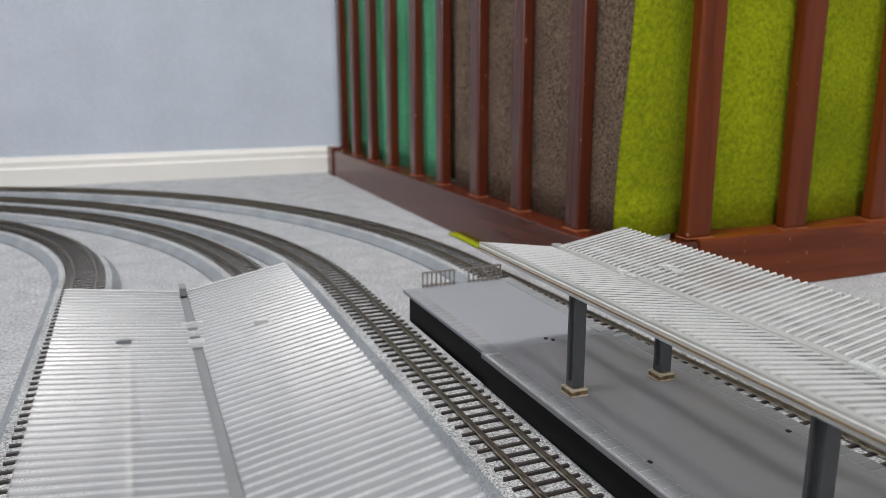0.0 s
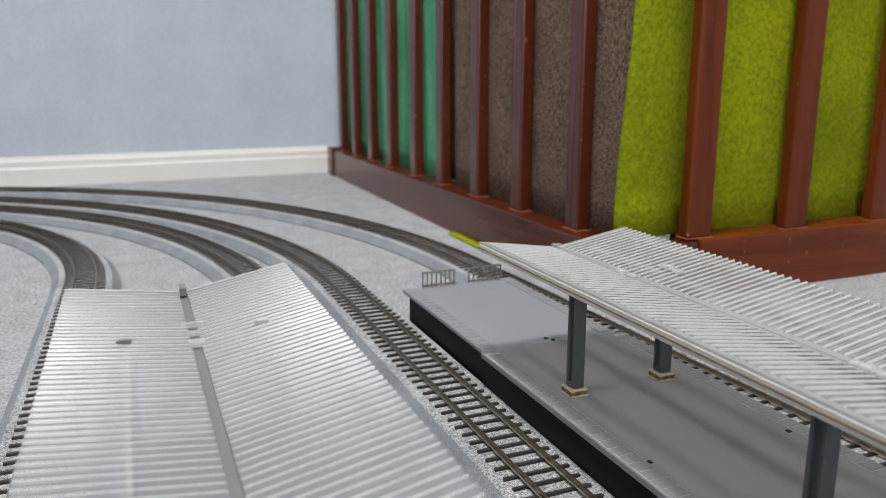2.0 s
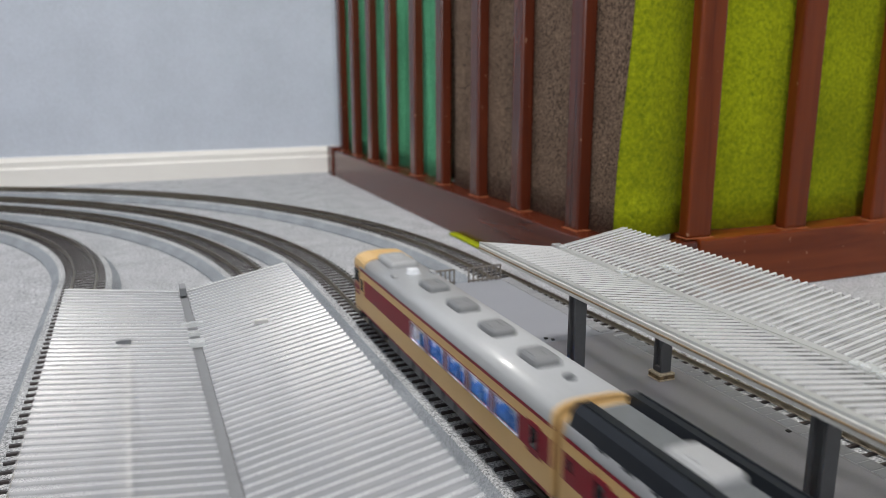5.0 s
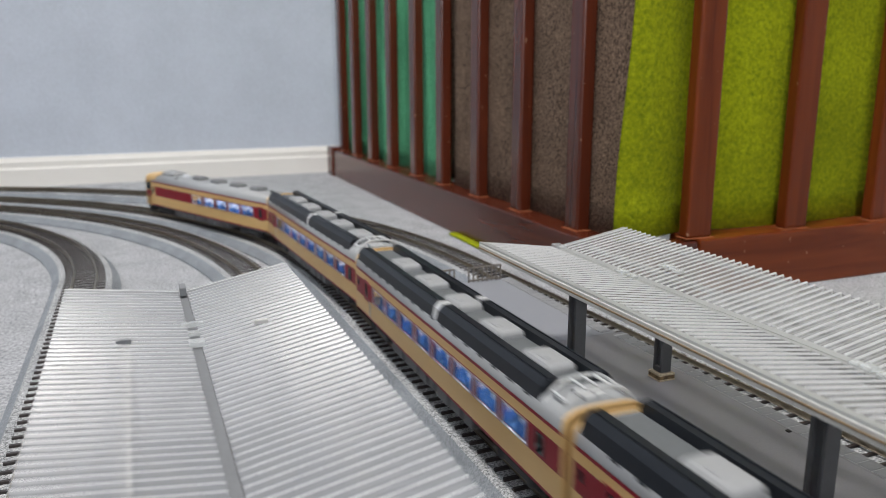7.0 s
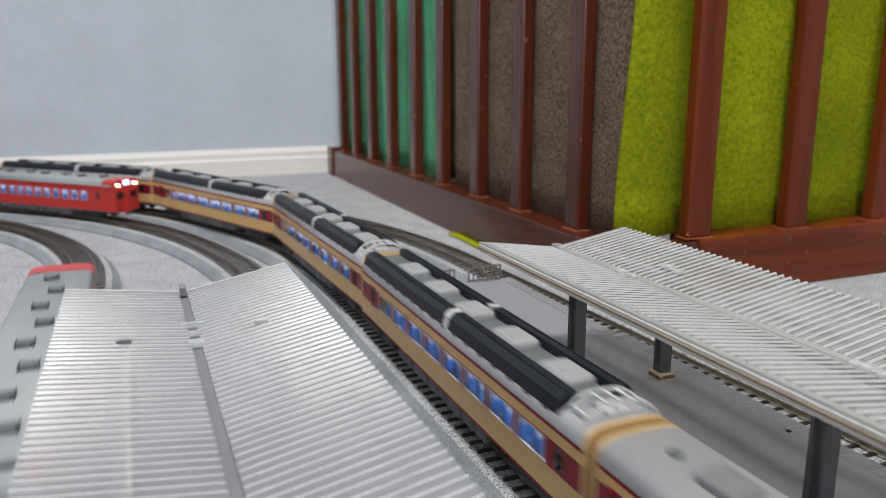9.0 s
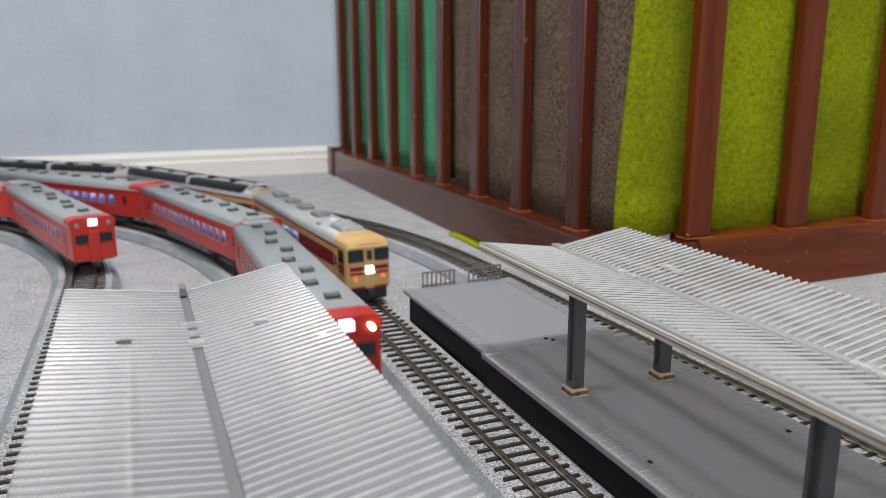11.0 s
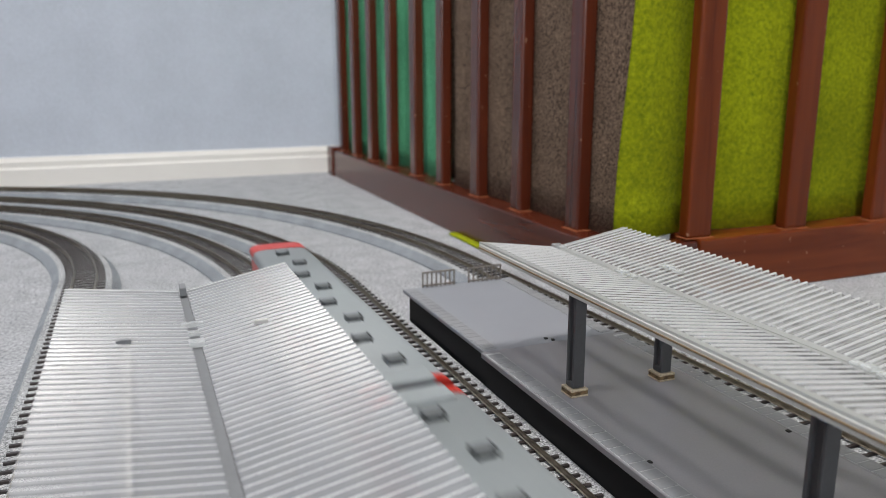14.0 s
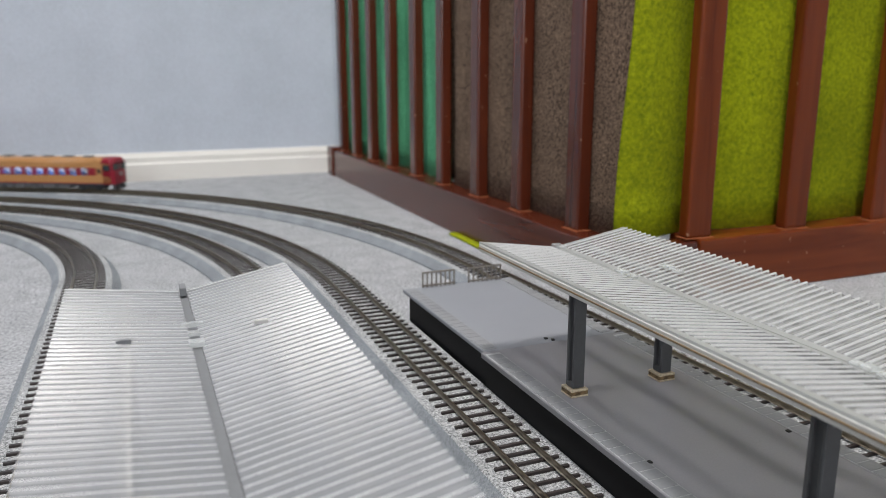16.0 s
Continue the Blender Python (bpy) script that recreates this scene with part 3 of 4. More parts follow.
def hanging(name, label, points, z0, z1, mat, thick, lean=None):
    """A hanging sheet with folds: a path of (x, y) seen from above, given thickness."""
    bm = bmesh.new()
    lv = 28
    cols = []
    n = len(points)
    for i, (x, y) in enumerate(points):
        a, b = Vector(points[max(i - 1, 0)]), Vector(points[min(i + 1, n - 1)])
        d = (b - a).normalized()
        nrm = Vector((d.y, -d.x))
        ring = []
        for side in (0.5, -0.5):
            line = []
            for j in range(lv + 1):
                h = j / lv
                k = 0.0016 * noise.noise(Vector((x * 30, y * 30, h * 5 + side)))
                z = z0 + (z1 - z0) * h
                dx, dy = lean(i / (n - 1), z) if lean else (0.0, 0.0)
                line.append(bm.verts.new((x + dx + nrm.x * (side * thick + k), y + dy + nrm.y * (side * thick + k), z)))
            ring.append(line)
        cols.append(ring)
    for a, b in zip(cols, cols[1:]):
        for s in (0, 1):
            for j in range(lv):
                bm.faces.new((a[s][j], b[s][j], b[s][j + 1], a[s][j + 1]))
        bm.faces.new((a[0][0], b[0][0], b[1][0], a[1][0]))
        bm.faces.new((a[0][lv], b[0][lv], b[1][lv], a[1][lv]))
    for c in (cols[0], cols[-1]):
        for j in range(lv):
            bm.faces.new((c[0][j], c[1][j], c[1][j + 1], c[0][j + 1]))
    bmesh.ops.recalc_face_normals(bm, faces=bm.faces)
    for f in bm.faces:
        f.smooth = True
    return tagged(part(name, bm, mat), label, "fabric", "felt sheets behind the fence")


fence()
def ease(z, a, b):
    u = min(max((z - a) / (b - a), 0.0), 1.0)
    return u * u * (3 - 2 * u)


hanging("felt_sheet", "teal green felt sheet with soft folds behind the bars",
        [(0.3590 + 0.0055 * math.sin(y * 95) + 0.0024 * math.sin(y * 210), y) for y in np.arange(0.850, 1.33, 0.006)], 0.0458, 0.75, "teal", 0.002,
        lambda u, z: (0.0, 0.018 * max(0.0, 1 - 4 * u) * ease(z, 0.05, 0.30)))
hanging("tweed_sheet", "brown tweed felt sheet standing behind the bars",
        [(0.3555 + 0.001 * math.sin(y * 30) + 0.013 * ease(y, 0.825, 0.845), y) for y in np.arange(0.490, 0.886, 0.008)], 0.0458, 0.75, "tweed", 0.006)
hanging("lime_felt_sheet", "lime green felt sheet with a bulging free edge behind the bars",
        [(0.3405 + 0.0600 * u, 0.4860 - 0.0045 * math.sin(math.pi * u ** 0.7) + 0.0070 * u ** 2) for u in np.linspace(0, 1, 26)]
        + [(x, 0.4930 - 0.0055 * ease(x, 0.40, 0.47) + 0.0017 * math.sin(x * 34)) for x in np.arange(0.404, 1.2, 0.012)], 0.0478, 0.75, "lime", 0.004,
        lambda u, z: (0.010 * max(0.0, 1 - 4.5 * u) * ease(z, 0.07, 0.24), 0.0))


for hx, hy in ((0.1744, 0.2177), (0.2442, 0.2171), (0.2082, 0.3570), (0.2106, 0.3535)):
    plug(hx, hy)
bm = one_box(0.318, 0.3268, 0.66, 0.765, 0.0, 0.003, bevel=0.001)
tagged(part("felt_scrap", bm, "lime"), "strip of lime green felt showing at the fence foot", "fabric")


# ---- trains ----
HALF = 0.0172          # half width of a car body
SILL, EAVE = 0.0105, 0.0385   # bottom and top of the side wall over the rail


def strip(bm, y0, y1, z0, z1, mat, x=HALF, th=0.0009):
    """A length of side wall on both sides of the car."""
    for s in (-1, 1):
        box(bm, min(s * x, s * (x - th)), max(s * x, s * (x - th)), y0, y1, z0, z1, mat=mat)


def roof_mesh(y0, y1, z, rise, mat=0, x=HALF, square=0.62):
    bm = bmesh.new()
    prof = [(-x, z)]
    n = 12
    for i in range(n + 1):
        a = math.pi * (1 - i / n)
        c, s = math.cos(a), math.sin(a)
        prof.append((x * math.copysign(abs(c) ** square, c), z + 0.0004 + rise * s ** square))
    prof.append((x, z))
    sweep(bm, prof, [((0, y0), (1, 0)), ((0, y1), (1, 0))])
    for f in bm.faces:
        f.smooth = abs(f.normal.y) < 0.5
    return bm


def running_gear(car, half, boxes, seed):
    rnd = random.Random(seed)
    frame_bm = bmesh.new()
    box(frame_bm, -0.0155, 0.0155, -half + 0.003, half - 0.003, 0.0090, 0.0112)
    y = -0.052
    while y < 0.05:
        w = rnd.uniform(0.010, 0.024)
        box(frame_bm, -0.0158, 0.0158, y, y + w - 0.003, rnd.uniform(0.0030, 0.0045), 0.0100, 0.0004)
        y += w
    part("underframe", frame_bm, "under_grey", car, "dark grey underfloor equipment")
    for yb in (-0.090, 0.090):
        bm = bmesh.new()
        for s in (-1, 1):
            box(bm, s * 0.0130 - 0.0011, s * 0.0130 + 0.0011, yb - 0.0175, yb + 0.0175, 0.0035, 0.0070, 0.0005)
            for yw in (-0.0131, 0.0131):
                box(bm, s * 0.0135 - 0.0014, s * 0.0135 + 0.0014, yb + yw - 0.0025, yb + yw + 0.0025, 0.0030, 0.0080, 0.0004)
        box(bm, -0.0125, 0.0125, yb - 0.004, yb + 0.004, 0.0040, 0.0092)
        bogie = part("bogie", bm, "under", car)
        for yw in (-0.0131, 0.0131):
            bm = bmesh.new()
            for s in (-1, 1):
                tube(bm, (s * 0.0072, yb + yw, 0.0054), (s * 0.0100, yb + yw, 0.0054), 0.0054, 18)
            tube(bm, (-0.0072, yb + yw, 0.0054), (0.0072, yb + yw, 0.0054), 0.0012, 8)
            part("wheelset", bm, "under", bogie)
    for s in (-1, 1):
        bm = box(bmesh.new(), -0.0025, 0.0025, min(s * (half - 0.002), s * (half + 0.0036)), max(s * (half - 0.002), s * (half + 0.0036)), 0.0055, 0.0095, 0.0005)
        part("coupler", bm, "under", car)


def cabin(car, windows, half, z0):
    """Floor, blue seats with white covers and the lit ceiling strip."""
    bm = bmesh.new()
    for y in windows:
        for s in (-1, 1):
            box(bm, s * 0.0095 - 0.0050, s * 0.0095 + 0.0050, y - 0.0050, y - 0.0022, z0, z0 + 0.0115, 0.0006)
            box(bm, s * 0.0095 - 0.0050, s * 0.0095 + 0.0050, y - 0.0022, y + 0.0036, z0, z0 + 0.0052, 0.0006)
    part("seats", bm, "seat_blue", car, "rows of blue seats")
    bm = bmesh.new()
    for y in windows:
        for s in (-1, 1):
            box(bm, s * 0.0095 - 0.0040, s * 0.0095 + 0.0040, y - 0.0054, y - 0.0019, z0 + 0.0088, z0 + 0.0120)
    part("headrest_covers", bm, "linen", car, "white headrest covers")
    part("cabin_floor", one_box(-0.0155, 0.0155, -half + 0.004, half - 0.004, z0 - 0.0009, z0), "under_grey", car)
    part("cabin_light", one_box(-0.0030, 0.0030, -half + 0.02, half - 0.02, 0.0378, 0.0384), "cabin_lamp", car, "lit strip under the roof")


def window_row(car, ys, w, z0, z1, frame_mat):
    pane = bmesh.new()
    box(pane, -0.0002, 0.0002, -w / 2, w / 2, z0, z1)
    data = bpy.data.meshes.new("pane")
    pane.to_mesh(data)
    data.materials.append(M["glass"])
    ring = bmesh.new()
    t = 0.00045
    for a, b, c, d in ((-w / 2, w / 2, z0 - t, z0), (-w / 2, w / 2, z1, z1 + t), (-w / 2 - t, -w / 2, z0 - t, z1 + t), (w / 2, w / 2 + t, z0 - t, z1 + t)):
        box(ring, -0.0004, 0.0004, a, b, c, d)
    rdata = bpy.data.meshes.new("window_frame")
    ring.to_mesh(rdata)
    rdata.materials.append(M[frame_mat])
    for s in (-1, 1):
        for y in ys:
            f = new("window_frame", rdata)
            f.parent, f.location = car, (s * (HALF - 0.00005), y, 0)
            g = new("pane", data)
            g.parent, g.location = f, (-s * 0.0004, 0, 0)


def side_wall(car, half, ys, w, zones, z0, z1, doors, nose=0.0):
    """Coloured side bands with real openings where the windows are. zones: (z from, z to, material slot)."""
    bm = bmesh.new()
    a, b = -half, half - nose
    for za, zb, slot in zones:
        if zb <= z0 + 1e-6 or za >= z1 - 1e-6:
            strip(bm, a, b, za, zb, slot)
        else:
            if za < z0:
                strip(bm, a, b, za, z0, slot)
            edges = [a]
            for y in sorted(ys):
                edges += [y - w / 2, y + w / 2]
            edges.append(b)
            for i in range(0, len(edges), 2):
                strip(bm, edges[i], edges[i + 1], max(za, z0), min(zb, z1), slot)
            if zb > z1:
                strip(bm, a, b, z1, zb, slot)
    return bm


def express_car(cab, lit=True, older=False):
    car = thing("express_railcar_cab" if cab else "express_railcar",
                "cream and maroon model diesel railcar with a driving cab" if cab else "cream and maroon model diesel railcar with black roof radiators",
                "train car", "cream and maroon express train", place=pose(0, 0, RAIL_TOP))
    half = 0.1318
    z0, z1 = 0.0232, 0.0324
    w = 0.0212
    ys = [-0.0942 + 0.0253 * i for i in range(8)]
    if older:
        w, ys = 0.0090, [-0.1000 + 0.0170 * i for i in range(12)]
    elif cab:
        ys = [-0.0942 + 0.0253 * i for i in range(5)]
    zones = [(SILL + 0.0002, SILL + 0.0014, 1), (SILL + 0.0014, 0.0224, 0), (0.0224, 0.0334, 1), (0.0334, 0.0376, 0), (0.0376, EAVE + 0.0006, 0 if older else 1)]
    nose = 0.006 if cab else 0.0
    body = part("body", side_wall(car, half, ys, w, zones, z0, z1, (), nose), ["orange_cream", "window_red"] if older else ["cream", "maroon"], car)
    window_row(car, ys, w, z0, z1, "silver")
    cabin(car, ys if older else [y + d for y in ys for d in (-0.0058, 0.0068)], half, 0.0165)
    part("roof", roof_mesh(-half + 0.0018, half - nose - (0.012 if cab else 0.0018), EAVE + 0.0006, 0.0075), "orange_cream" if older else "car_roof", car, "cream roof" if older else "silver grey roof")
    for e in ((-1,) if cab else (-1, 1)):
        bm = bmesh.new()
        a, b = sorted((e * half, e * (half - 0.0019)))
        sweep(bm, [(-HALF, SILL), (-HALF - 0.0001, EAVE + 0.0008)] + [(HALF * math.copysign(abs(math.cos(t)) ** 0.62, math.cos(t)) * 1.004, EAVE + 0.001 + 0.0079 * math.sin(t) ** 0.62) for t in np.linspace(math.pi - 0.05, 0.05, 11)]
              + [(HALF + 0.0001, EAVE + 0.0008), (HALF, SILL)], [((0, a), (1, 0)), ((0, b), (1, 0))])
        end = part("end_wall", bm, "orange_cream" if older else "cream", car, "cream end wall")
        part("gangway", one_box(-0.0055, 0.0055, min(e * half, e * (half + 0.0030)), max(e * half, e * (half + 0.0030)), 0.0085, 0.0370, bevel=0.0008), "under", end, "dark gangway bellows")
    door_ys = (-half + 0.0135,) if cab else (half - 0.0252,)
    for y in door_ys:
        for s in (-1, 1):
            x0, x1 = sorted((s * HALF, s * (HALF + 0.0003)))
            d = part("door", one_box(x0, x1, y - 0.0052, y + 0.0052, 0.0212, 0.0345, bevel=0.0001), "window_red" if older else "maroon", car, "maroon folding door")
            x0, x1 = sorted((s * (HALF + 0.0002), s * (HALF + 0.00045)))
            part("door_window", one_box(x0, x1, y - 0.0025, y + 0.0025, z0 + 0.001, z1), "dark_glass", d)
    top = EAVE + 0.0080
    if cab:
        front(car, half, nose, lit, "window_red" if older else "cream")
        if older:
            for i in range(7):
                y = -0.100 + 0.031 * i
                part("roof_vent", box(bmesh.new(), -0.0050, 0.0050, y - 0.0070, y + 0.0070, top - 0.002, top + 0.0028, 0.0015, seg=2), "vent", car, "dark grey roof vent")
            running_gear(car, half, 6, 3)
            return car
        bm = bmesh.new()
        box(bm, -0.0092, 0.0092, 0.0740, 0.1035, top - 0.0045, top + 0.0042, 0.0034, seg=4)
        tube(bm, (0, 0.0925, top + 0.0036), (0, 0.0925, top + 0.0051), 0.0062, 24, 0.0048)
        hood = part("engine_hood", bm, "grey_part", car, "grey louvred hood with a round fan")
        for i in range(4):
            for s in (-1, 1):
                part("louvre", one_box(min(s * 0.0083, s * 0.0088), max(s * 0.0083, s * 0.0088), 0.0825, 0.0995, top - 0.0018 + i * 0.0007, top - 0.0015 + i * 0.0007), "grey_part", hood)
        for s in (-1, 1):
            part("exhaust_stub", one_box(s * 0.0120 - 0.0015, s * 0.0120 + 0.0015, 0.0560, 0.0620, top - 0.003, top + 0.0012, bevel=0.0005), "grey_part", car)
        for y in (0.0265, -0.0125, -0.0515, -0.0905):
            bm = bmesh.new()
            box(bm, -0.0062, 0.0062, y - 0.0088, y + 0.0088, top - 0.002, top + 0.0038, 0.0022, seg=3)
            box(bm, -0.0046, -0.0022, y - 0.0036, y + 0.0036, top + 0.0034, top + 0.0041, 0.0003)
            box(bm, 0.0010, 0.0040, y - 0.0030, y + 0.0030, top + 0.0034, top + 0.0041, 0.0003)
            part("roof_cooler", bm, "cooler", car, "grey rounded roof cooler")
        bm = bmesh.new()
        tube(bm, (0.001, -0.1125, top - 0.002), (0.001, -0.1125, top + 0.0018), 0.0026, 14, 0.0022)
        part("roof_vent", bm, "vent", car, "small round roof vent")
        part("horn_cover", tube(bmesh.new(), (0, 0.0605, top - 0.002), (0, 0.0605, top + 0.0030), 0.0050, 18, 0.0034), "linen", car, "pale dome cover")
    else:
        for s in (-1, 1):
            for a, b in ((-0.112, -0.0100), (-0.0040, 0.1285)):
                bm = bmesh.new()
                sec = [(s * 0.0166, EAVE + 0.0040), (s * 0.0150, EAVE + 0.0100), (s * 0.0125, EAVE + 0.0124), (s * 0.0080, EAVE + 0.0124), (s * 0.0074, EAVE + 0.0060)]
                sweep(bm, sec, [((0, a), (1, 0)), ((0, b), (1, 0))])
                box(bm, min(s * 0.0112, s * 0.0118), max(s * 0.0112, s * 0.0118), a + 0.002, b - 0.002, EAVE + 0.0120, EAVE + 0.0128)
                part("radiator", bm, "black_part", car, "long black radiator panel")
            bm = bmesh.new()
            for i in range(16):
                y = -0.106 + i * 0.0141
                box(bm, min(s * 0.0158, s * 0.0168), max(s * 0.0158, s * 0.0168), y, y + 0.005, EAVE + 0.0040, EAVE + 0.0050)
            part("radiator_brackets", bm, "black_part", car)
        for s in (-1, 1):
            bm = bmesh.new()
            sec = [(s * 0.0164, EAVE + 0.0038), (s * 0.0149, EAVE + 0.0102), (s * 0.0125, EAVE + 0.0127), (s * 0.0079, EAVE + 0.0127), (s * 0.0073, EAVE + 0.0058)]
            sweep(bm, sec, [((0, -0.0099), (1, 0)), ((0, -0.0041), (1, 0))])
            part("middle_strap", bm, "grille", car, "pale strap between the radiators")
        for s in (-1, 1):
            x0, x1 = sorted((s * HALF, s * (HALF + 0.0003)))
            part("side_window", one_box(x0, x1, half - 0.0082, half - 0.0052, 0.0275, 0.0315, bevel=0.0001), "dark_glass", car, "small dark end window")
            part("side_window", one_box(x0, x1, -half + 0.0135, -half + 0.0195, 0.0240, 0.0322, bevel=0.0001), "dark_glass", car, "narrow dark end window")
            part("door_edge", one_box(x0, x1, half - 0.0325, half - 0.0308, SILL + 0.0016, 0.0224), "silver", car, "pale door edge strip")
        # dark strip laid on the roof for the shade the radiators throw
        part("channel_shade", one_box(-0.0070, 0.0070, -0.1110, 0.1280, top - 0.0012, top + 0.0011, bevel=0.0002), "vent", car, "dark strip for the shade between the radiators")
        for i in range(5):
            y = -0.0908 + 0.0427 * i
            bm = bmesh.new()
            box(bm, -0.0068, 0.0068, y - 0.0112, y + 0.0112, top - 0.0022, top + 0.0050, 0.0026, seg=3)
            box(bm, -0.0042, -0.0010, y - 0.0030, y + 0.0030, top + 0.0048, top + 0.0054, 0.0002)
            part("roof_fan", bm, "grey_part", car, "grey rounded fan housing")
        for e in (-1,):
            bm = bmesh.new()
            arch = [(x, EAVE + 0.0028 + 0.0105 * (1 - (abs(x) / HALF) ** 3.2)) for x in np.linspace(-0.0150, 0.0150, 13)]
            for y in (0.1150, 0.1262):
                for (xa, za), (xb, zb) in zip(arch, arch[1:]):
                    tube(bm, (xa, e * y, za), (xb, e * y, zb), 0.0008, 6)
                for x, z in (arch[0], arch[-1]):
                    tube(bm, (x, e * y, z), (x, e * y, z - 0.003), 0.0008, 6)
            for x, z in (arch[1], arch[4], arch[6], arch[8], arch[11]):
                tube(bm, (x, e * 0.1150, z), (x, e * 0.1262, z), 0.0007, 6)
            box(bm, -0.0050, 0.0050, min(e * 0.1165, e * 0.1250), max(e * 0.1165, e * 0.1250), top - 0.002, top + 0.0016, 0.0006)
            part("exhaust_grille", bm, "grille", car, "pale ribbed grille over the roof end")
    running_gear(car, half, 6, 3)
    return car


def front(car, half, nose, lit, shell):
    """The cab end: cream nose, windscreens, maroon flashes, lamps."""
    y = half - nose
    bm = bmesh.new()
    lay = [(y - 0.012, 1.0, 0.0), (y, 1.0, 0.0), (y + 0.004, 0.95, -0.0012), (y + 0.006, 0.84, -0.004)]
    rings = []
    for yy, k, drop in lay:
        ring = [(-HALF * k, SILL - 0.0006), (-HALF * k, EAVE + 0.0006 + drop)]
        ring += [(HALF * k * math.copysign(abs(math.cos(t)) ** 0.62, math.cos(t)), EAVE + 0.001 + drop + 0.0082 * math.sin(t) ** 0.62) for t in np.linspace(math.pi - 0.05, 0.05, 11)]
        ring += [(HALF * k, EAVE + 0.0006 + drop), (HALF * k, SILL - 0.0006)]
        rings.append([bm.verts.new((u, yy, w)) for u, w in ring])
    for a, b in zip(rings, rings[1:]):
        for i in range(len(a) - 1):
            bm.faces.new((a[i], a[i + 1], b[i + 1], b[i]))
    bm.faces.new(rings[-1])
    bmesh.ops.recalc_face_normals(bm, faces=bm.faces)
    nose_part = part("nose", bm, shell, car, "painted cab front")
    arc = [(HALF * math.copysign(abs(math.cos(t)) ** 0.62, math.cos(t)) * 1.003, EAVE + 0.001 + 0.0082 * math.sin(t) ** 0.62) for t in np.linspace(math.pi - 0.05, 0.05, 13)]
    part("roof_cap", sweep(bmesh.new(), arc, [((0, y - 0.0225), (1, 0)), ((0, y - 0.0118), (1, 0))]), "cream" if lit else "orange_cream", nose_part)
    f = y + nose
    for s in (-1, 1):
        x0, x1 = sorted((s * 0.0038, s * 0.0156))
        part("wiper", one_box(s * 0.0090 - 0.0003, s * 0.0090 + 0.0003, f, f + 0.0009, 0.0297, 0.0345), "under", nose_part)
        part("windscreen", one_box(x0, x1, f - 0.0030, f + 0.0005, 0.0298, 0.0395, bevel=0.0008), "dark_glass", nose_part)
        x0, x1 = sorted((s * 0.0042, s * 0.0146))
        for za, zb in ((0.0238, 0.0268), (0.0208, 0.0224)):
            part("flash", one_box(x0, x1, f - 0.001, f + 0.0003, za, zb, bevel=0.0002), "maroon", nose_part, "maroon flash")
            x2, x3 = sorted((s * (HALF - 0.0010), s * (HALF + 0.0003)))
            part("flash", one_box(x2, x3, y - 0.0100, y + 0.0005, za, zb, bevel=0.0001), "maroon", nose_part, "maroon flash round the corner")
        x0, x1 = sorted((s * (HALF - 0.0002), s * (HALF + 0.0003)))
        part("side_window", one_box(x0, x1, y - 0.010, y + 0.0005, 0.0290, 0.0372, bevel=0.0002), "dark_glass", nose_part)
        part("tail_light", tube(bmesh.new(), (s * 0.0105, f - 0.001, 0.0185), (s * 0.0105, f + 0.0009, 0.0185), 0.0009, 12), "tail_lamp" if lit else "maroon", nose_part, "round tail lamp")
        x0, x1 = sorted((s * (HALF - 0.0002), s * (HALF + 0.00025)))
        part("cab_side", one_box(x0, x1, y - 0.0205, y - 0.0120, 0.0222, 0.0336), "cream" if lit else "orange_cream", nose_part, "cream cab side")
        x0, x1 = sorted((s * HALF, s * (HALF + 0.0004)))
        part("cab_door_window", one_box(x0, x1, y - 0.0185, y - 0.0140, 0.0250, 0.0325, bevel=0.0001), "dark_glass", nose_part)
    part("visor", one_box(-0.0142, 0.0142, f - 0.004, f + 0.0018, 0.0404, 0.0418, bevel=0.0005), shell, nose_part, "visor over the windscreens")
    part("gangway_door", one_box(-0.0034, 0.0034, f - 0.001, f + 0.0009, SILL, 0.0402, bevel=0.0003), shell, nose_part)
    part("door_window", one_box(-0.0020, 0.0020, f, f + 0.0012, 0.0315, 0.0385), "dark_glass", nose_part)
    part("headsign", one_box(-0.0031, 0.0031, f, f + 0.0014, 0.0215, 0.0268, bevel=0.0005), "headlight" if lit else "sign_off", nose_part, "white head sign")
    part("front_band", one_box(-0.0142, 0.0142, f - 0.001, f + 0.0002, SILL - 0.0004, SILL + 0.0012), "maroon", nose_part, "maroon lower band")
    part("skirt", one_box(-0.0140, 0.0140, f - 0.006, f - 0.001, 0.0015, 0.0098, bevel=0.0006), "under", car, "black snow plough skirt")


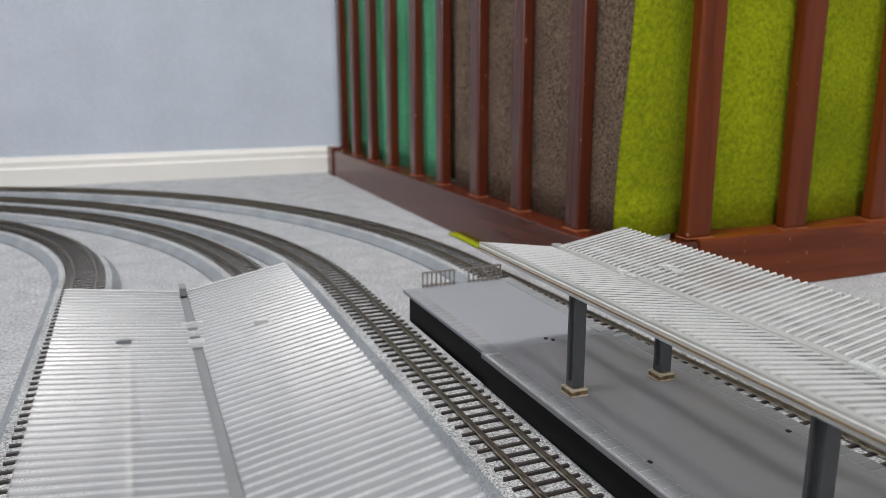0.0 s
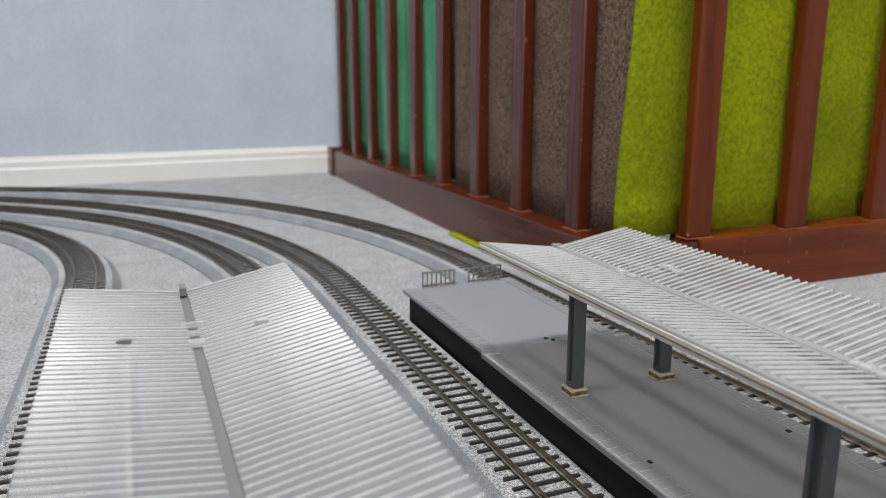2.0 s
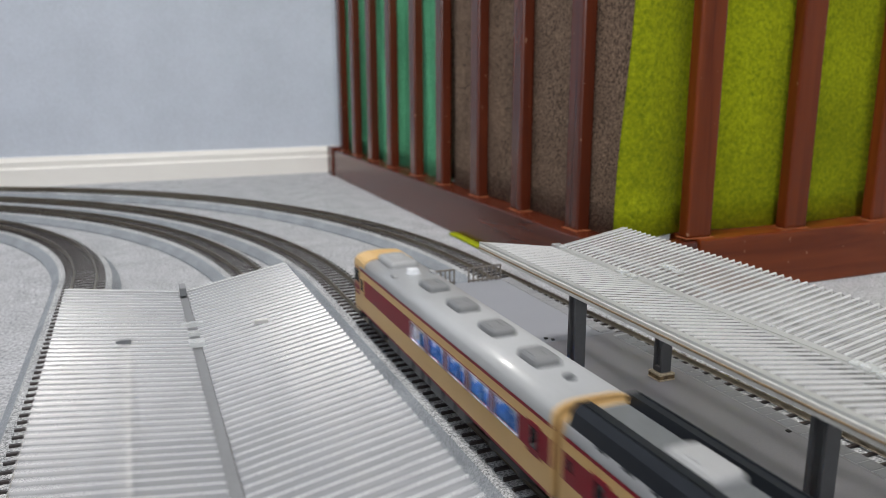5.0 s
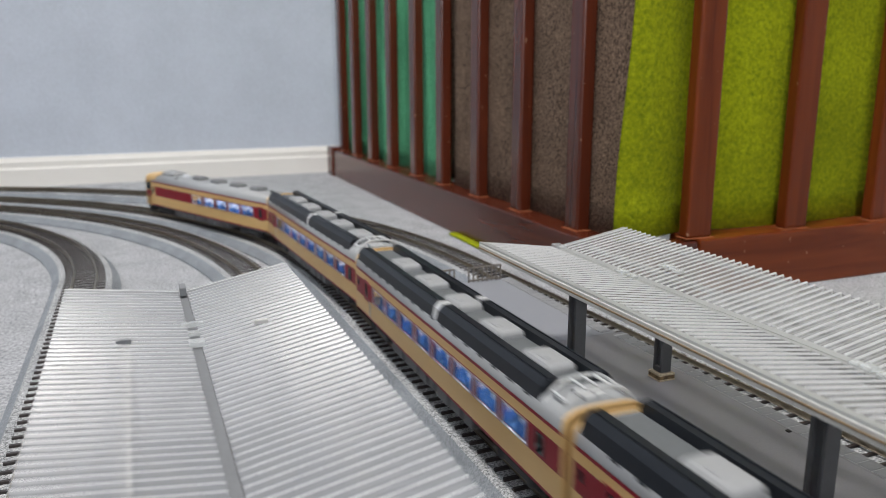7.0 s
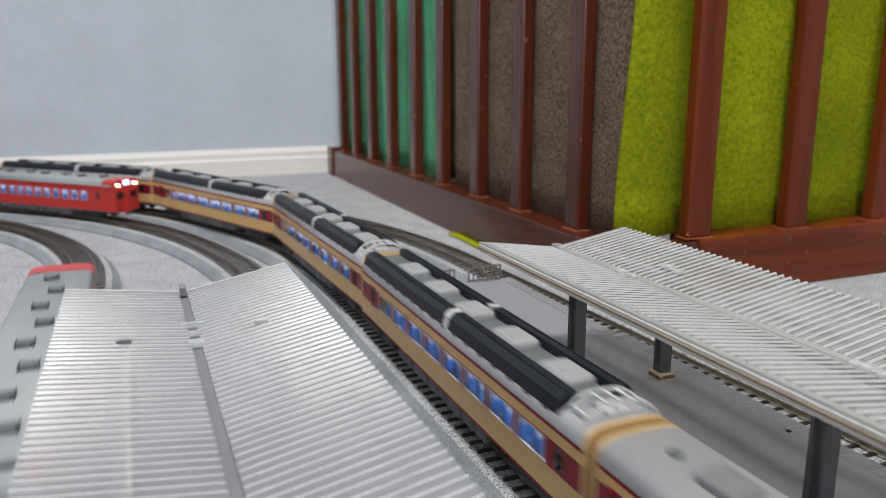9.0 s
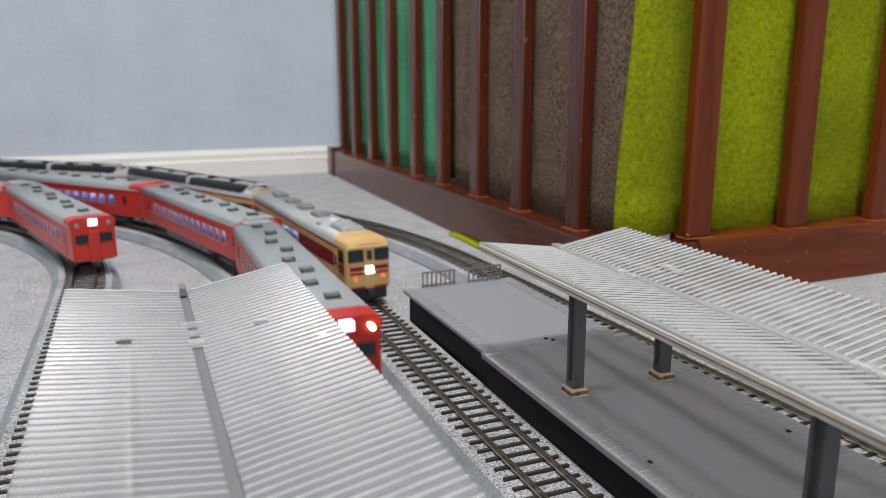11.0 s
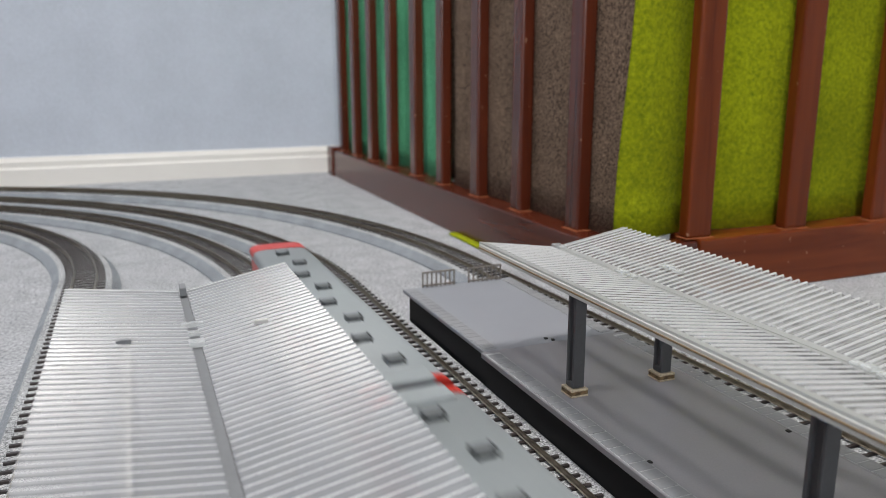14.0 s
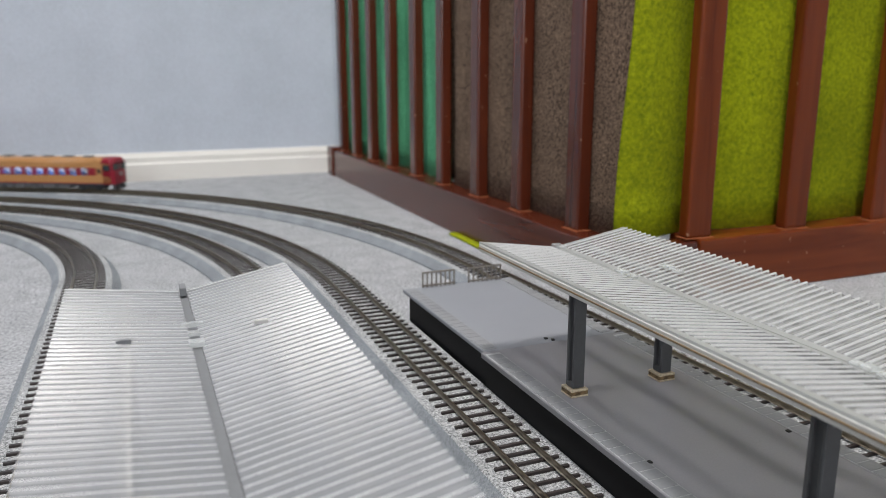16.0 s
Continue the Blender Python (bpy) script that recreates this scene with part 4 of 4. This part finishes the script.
def commuter_car(front_lamp):
    car = thing("red_railcar", "vermilion model diesel railcar with a blue-grey roof and box vents", "train car", "vermilion local trains", place=pose(0, 0, RAIL_TOP))
    half = 0.1345
    z0, z1, w = 0.0218, 0.0322, 0.0096
    ys = [-0.0935 + 0.0150 * i for i in range(13)]
    bm = side_wall(car, half, ys, w, [(SILL, EAVE + 0.0006, 0)], z0, z1, ())
    part("body", bm, "red", car)
    window_row(car, ys, w, z0, z1, "silver")
    cabin(car, ys, half, 0.0160)
    part("roof", roof_mesh(-half + 0.004, half - 0.004, EAVE + 0.0006, 0.0068, x=0.0184, square=0.42), "red_roof", car, "blue-grey roof")
    for e in (-1, 1):
        bm = bmesh.new()
        a, b = sorted((e * half, e * (half - 0.0165 if e > 0 else half - 0.0060)))
        sweep(bm, [(-HALF, SILL), (-HALF - 0.0001, EAVE + 0.0008)] + [(0.01855 * math.copysign(abs(math.cos(t)) ** 0.42, math.cos(t)), EAVE + 0.001 + 0.0071 * math.sin(t) ** 0.42) for t in np.linspace(math.pi - 0.05, 0.05, 11)]
              + [(HALF + 0.0001, EAVE + 0.0008), (HALF, SILL)], [((0, a), (1, 0)), ((0, b), (1, 0))])
        end = part("end_wall", bm, "red", car)
        y0, y1 = sorted((e * half, e * (half + 0.0006)))
        for s in (-1, 1):
            x0, x1 = sorted((s * 0.0048, s * 0.0145))
            part("end_window", one_box(x0, x1, y0, y1, 0.0250, 0.0325, bevel=0.0002), "dark_glass", end)
        part("gangway", one_box(-0.0042, 0.0042, min(e * half, e * (half + 0.002)), max(e * half, e * (half + 0.002)), 0.0085, 0.0350, bevel=0.0005), "red" if e > 0 else "under", end)
        if e > 0:
            for s in (-1, 1):
                part("headlight", tube(bmesh.new(), (s * 0.0124, half - 0.003, 0.0412), (s * 0.0124, half + 0.0016, 0.0404), 0.0018, 14), front_lamp, end, "lit headlamp")
            part("headsign", one_box(-0.0037, 0.0037, half - 0.004, half + 0.0012, 0.0395, 0.0452, bevel=0.0004), "destination", end, "lit bluish destination board")
        else:
            bm = box(bmesh.new(), -0.0112, 0.0112, -half - 0.0003, -half + 0.0120, EAVE + 0.0045, EAVE + 0.0094, 0.0012, seg=2)
            part("roof_hood", bm, "red_roof", car, "blue-grey hood at the roof end")
    for y in (-half + 0.02, half - 0.026):
        for s in (-1, 1):
            x0, x1 = sorted((s * HALF, s * (HALF + 0.0003)))
            d = part("door", one_box(x0, x1, y - 0.0058, y + 0.0058, SILL, 0.0335, bevel=0.00004), "red", car)
            x0, x1 = sorted((s * (HALF + 0.0002), s * (HALF + 0.00045)))
            part("door_window", one_box(x0, x1, y - 0.0022, y + 0.0022, z0 + 0.001, z1), "dark_glass", d)
    top = EAVE + 0.0070
    for i in range(8):
        y, cx = half - 0.0355 - 0.0300 * i, (-0.0024 if i % 2 == 0 else 0.0024)
        bm = bmesh.new()
        box(bm, cx - 0.0026, cx + 0.0026, y - 0.0024, y + 0.0024, top - 0.0012, top + 0.0024, 0.0003)
        box(bm, cx - 0.0033, cx + 0.0033, y - 0.0029, y + 0.0029, top + 0.0021, top + 0.0032, 0.0004)
        for side in (-1, 1):
            box(bm, cx + side * 0.0036 - 0.0003, cx + side * 0.0036 + 0.0003, y - 0.0033, y + 0.0033, top - 0.0018, top + 0.0035, 0.0001)
        part("roof_vent", bm, "vent", car, "dark grey box vent")
    running_gear(car, half, 6, 5)
    return car


EXPRESS_CAB, EXPRESS, LOCAL = express_car(True), express_car(False), commuter_car("headlight_warm")
PITCH_A, PITCH_B = 0.2685, 0.2760
EXPRESS_CAB_DARK = express_car(True, False, True)
tagged(EXPRESS_CAB_DARK, "cream and maroon model diesel railcar with small windows, unlit", group="older cream and maroon train")
LOCAL_TAIL = commuter_car("sign_off")


def s_of(table, t):
    """Distance along the track at the time t, straight on beyond the ends."""
    ts, ss = zip(*table)
    if t <= ts[0]:
        return ss[0] + (t - ts[0]) * (ss[1] - ss[0]) / (ts[1] - ts[0])
    if t >= ts[-1]:
        return ss[-1] + (t - ts[-1]) * (ss[-1] - ss[-2]) / (ts[-1] - ts[-2])
    return float(np.interp(t, ts, ss))


def car_pose(k, s, reverse):
    a, _ = along(k, s + 0.09)
    b, _ = along(k, s - 0.09)
    d, c = (a - b), (a + b) / 2
    if reverse:
        d = -d
    return Matrix.Translation((c.x, c.y, RAIL_TOP)) @ Matrix.Rotation(math.atan2(-d.x, d.y), 4, "Z")


# Heads of the four trains along their tracks: (seconds, metres).
TRAIN_A = [(3.8, 0.150), (4.0, 0.215), (6.5, 0.880), (9.0, 1.534), (11.3, 2.208), (13.5, 2.850)]
TRAIN_B = [(9.2, 0.890), (11.3, 0.253), (12.5, -0.109), (13.1, -0.295), (13.5, -0.417), (14.5, -0.727), (15.0, -0.891)]
TRAIN_D = [(8.7, 0.402), (9.2, 0.587), (11.4, 1.370)]
TRAIN_C = [(15.5, 1.405), (16.0, 1.270)]


def consist(k, table, going, cars, pitch):
    """cars: the train front to back, True where one faces backwards; going: 1 along s, -1 against it."""
    for i, (ob, backwards) in enumerate(cars):
        rows = []
        for j in range(65):
            t = j * 0.25
            s = s_of(table, t) - going * (0.1335 + i * pitch)
            rows.append((t, car_pose(k, s, (going < 0) != backwards)))
        walk(ob, rows)


HOME = pose(0, 0, RAIL_TOP)
cabs = [EXPRESS_CAB, copy_thing(EXPRESS_CAB, HOME), EXPRESS_CAB_DARK, copy_thing(EXPRESS_CAB_DARK, HOME)]
coaches = [EXPRESS] + [copy_thing(EXPRESS, HOME) for _ in range(3)]
locals_ = [LOCAL] + [copy_thing(LOCAL_TAIL, HOME) for _ in range(4)] + [LOCAL_TAIL]


def motions():
    consist(2, TRAIN_A, 1, [(cabs[0], False)] + [(c, False) for c in coaches[:4]] + [(cabs[1], True)], PITCH_A)
    consist(3, TRAIN_B, -1, [(locals_[0], False), (locals_[1], True), (locals_[2], False), (locals_[3], True)], PITCH_B)
    consist(4, TRAIN_D, 1, [(locals_[4], False), (locals_[5], True)], PITCH_B)
    consist(1, TRAIN_C, -1, [(cabs[2], False), (cabs[3], True)], PITCH_A)


motions()
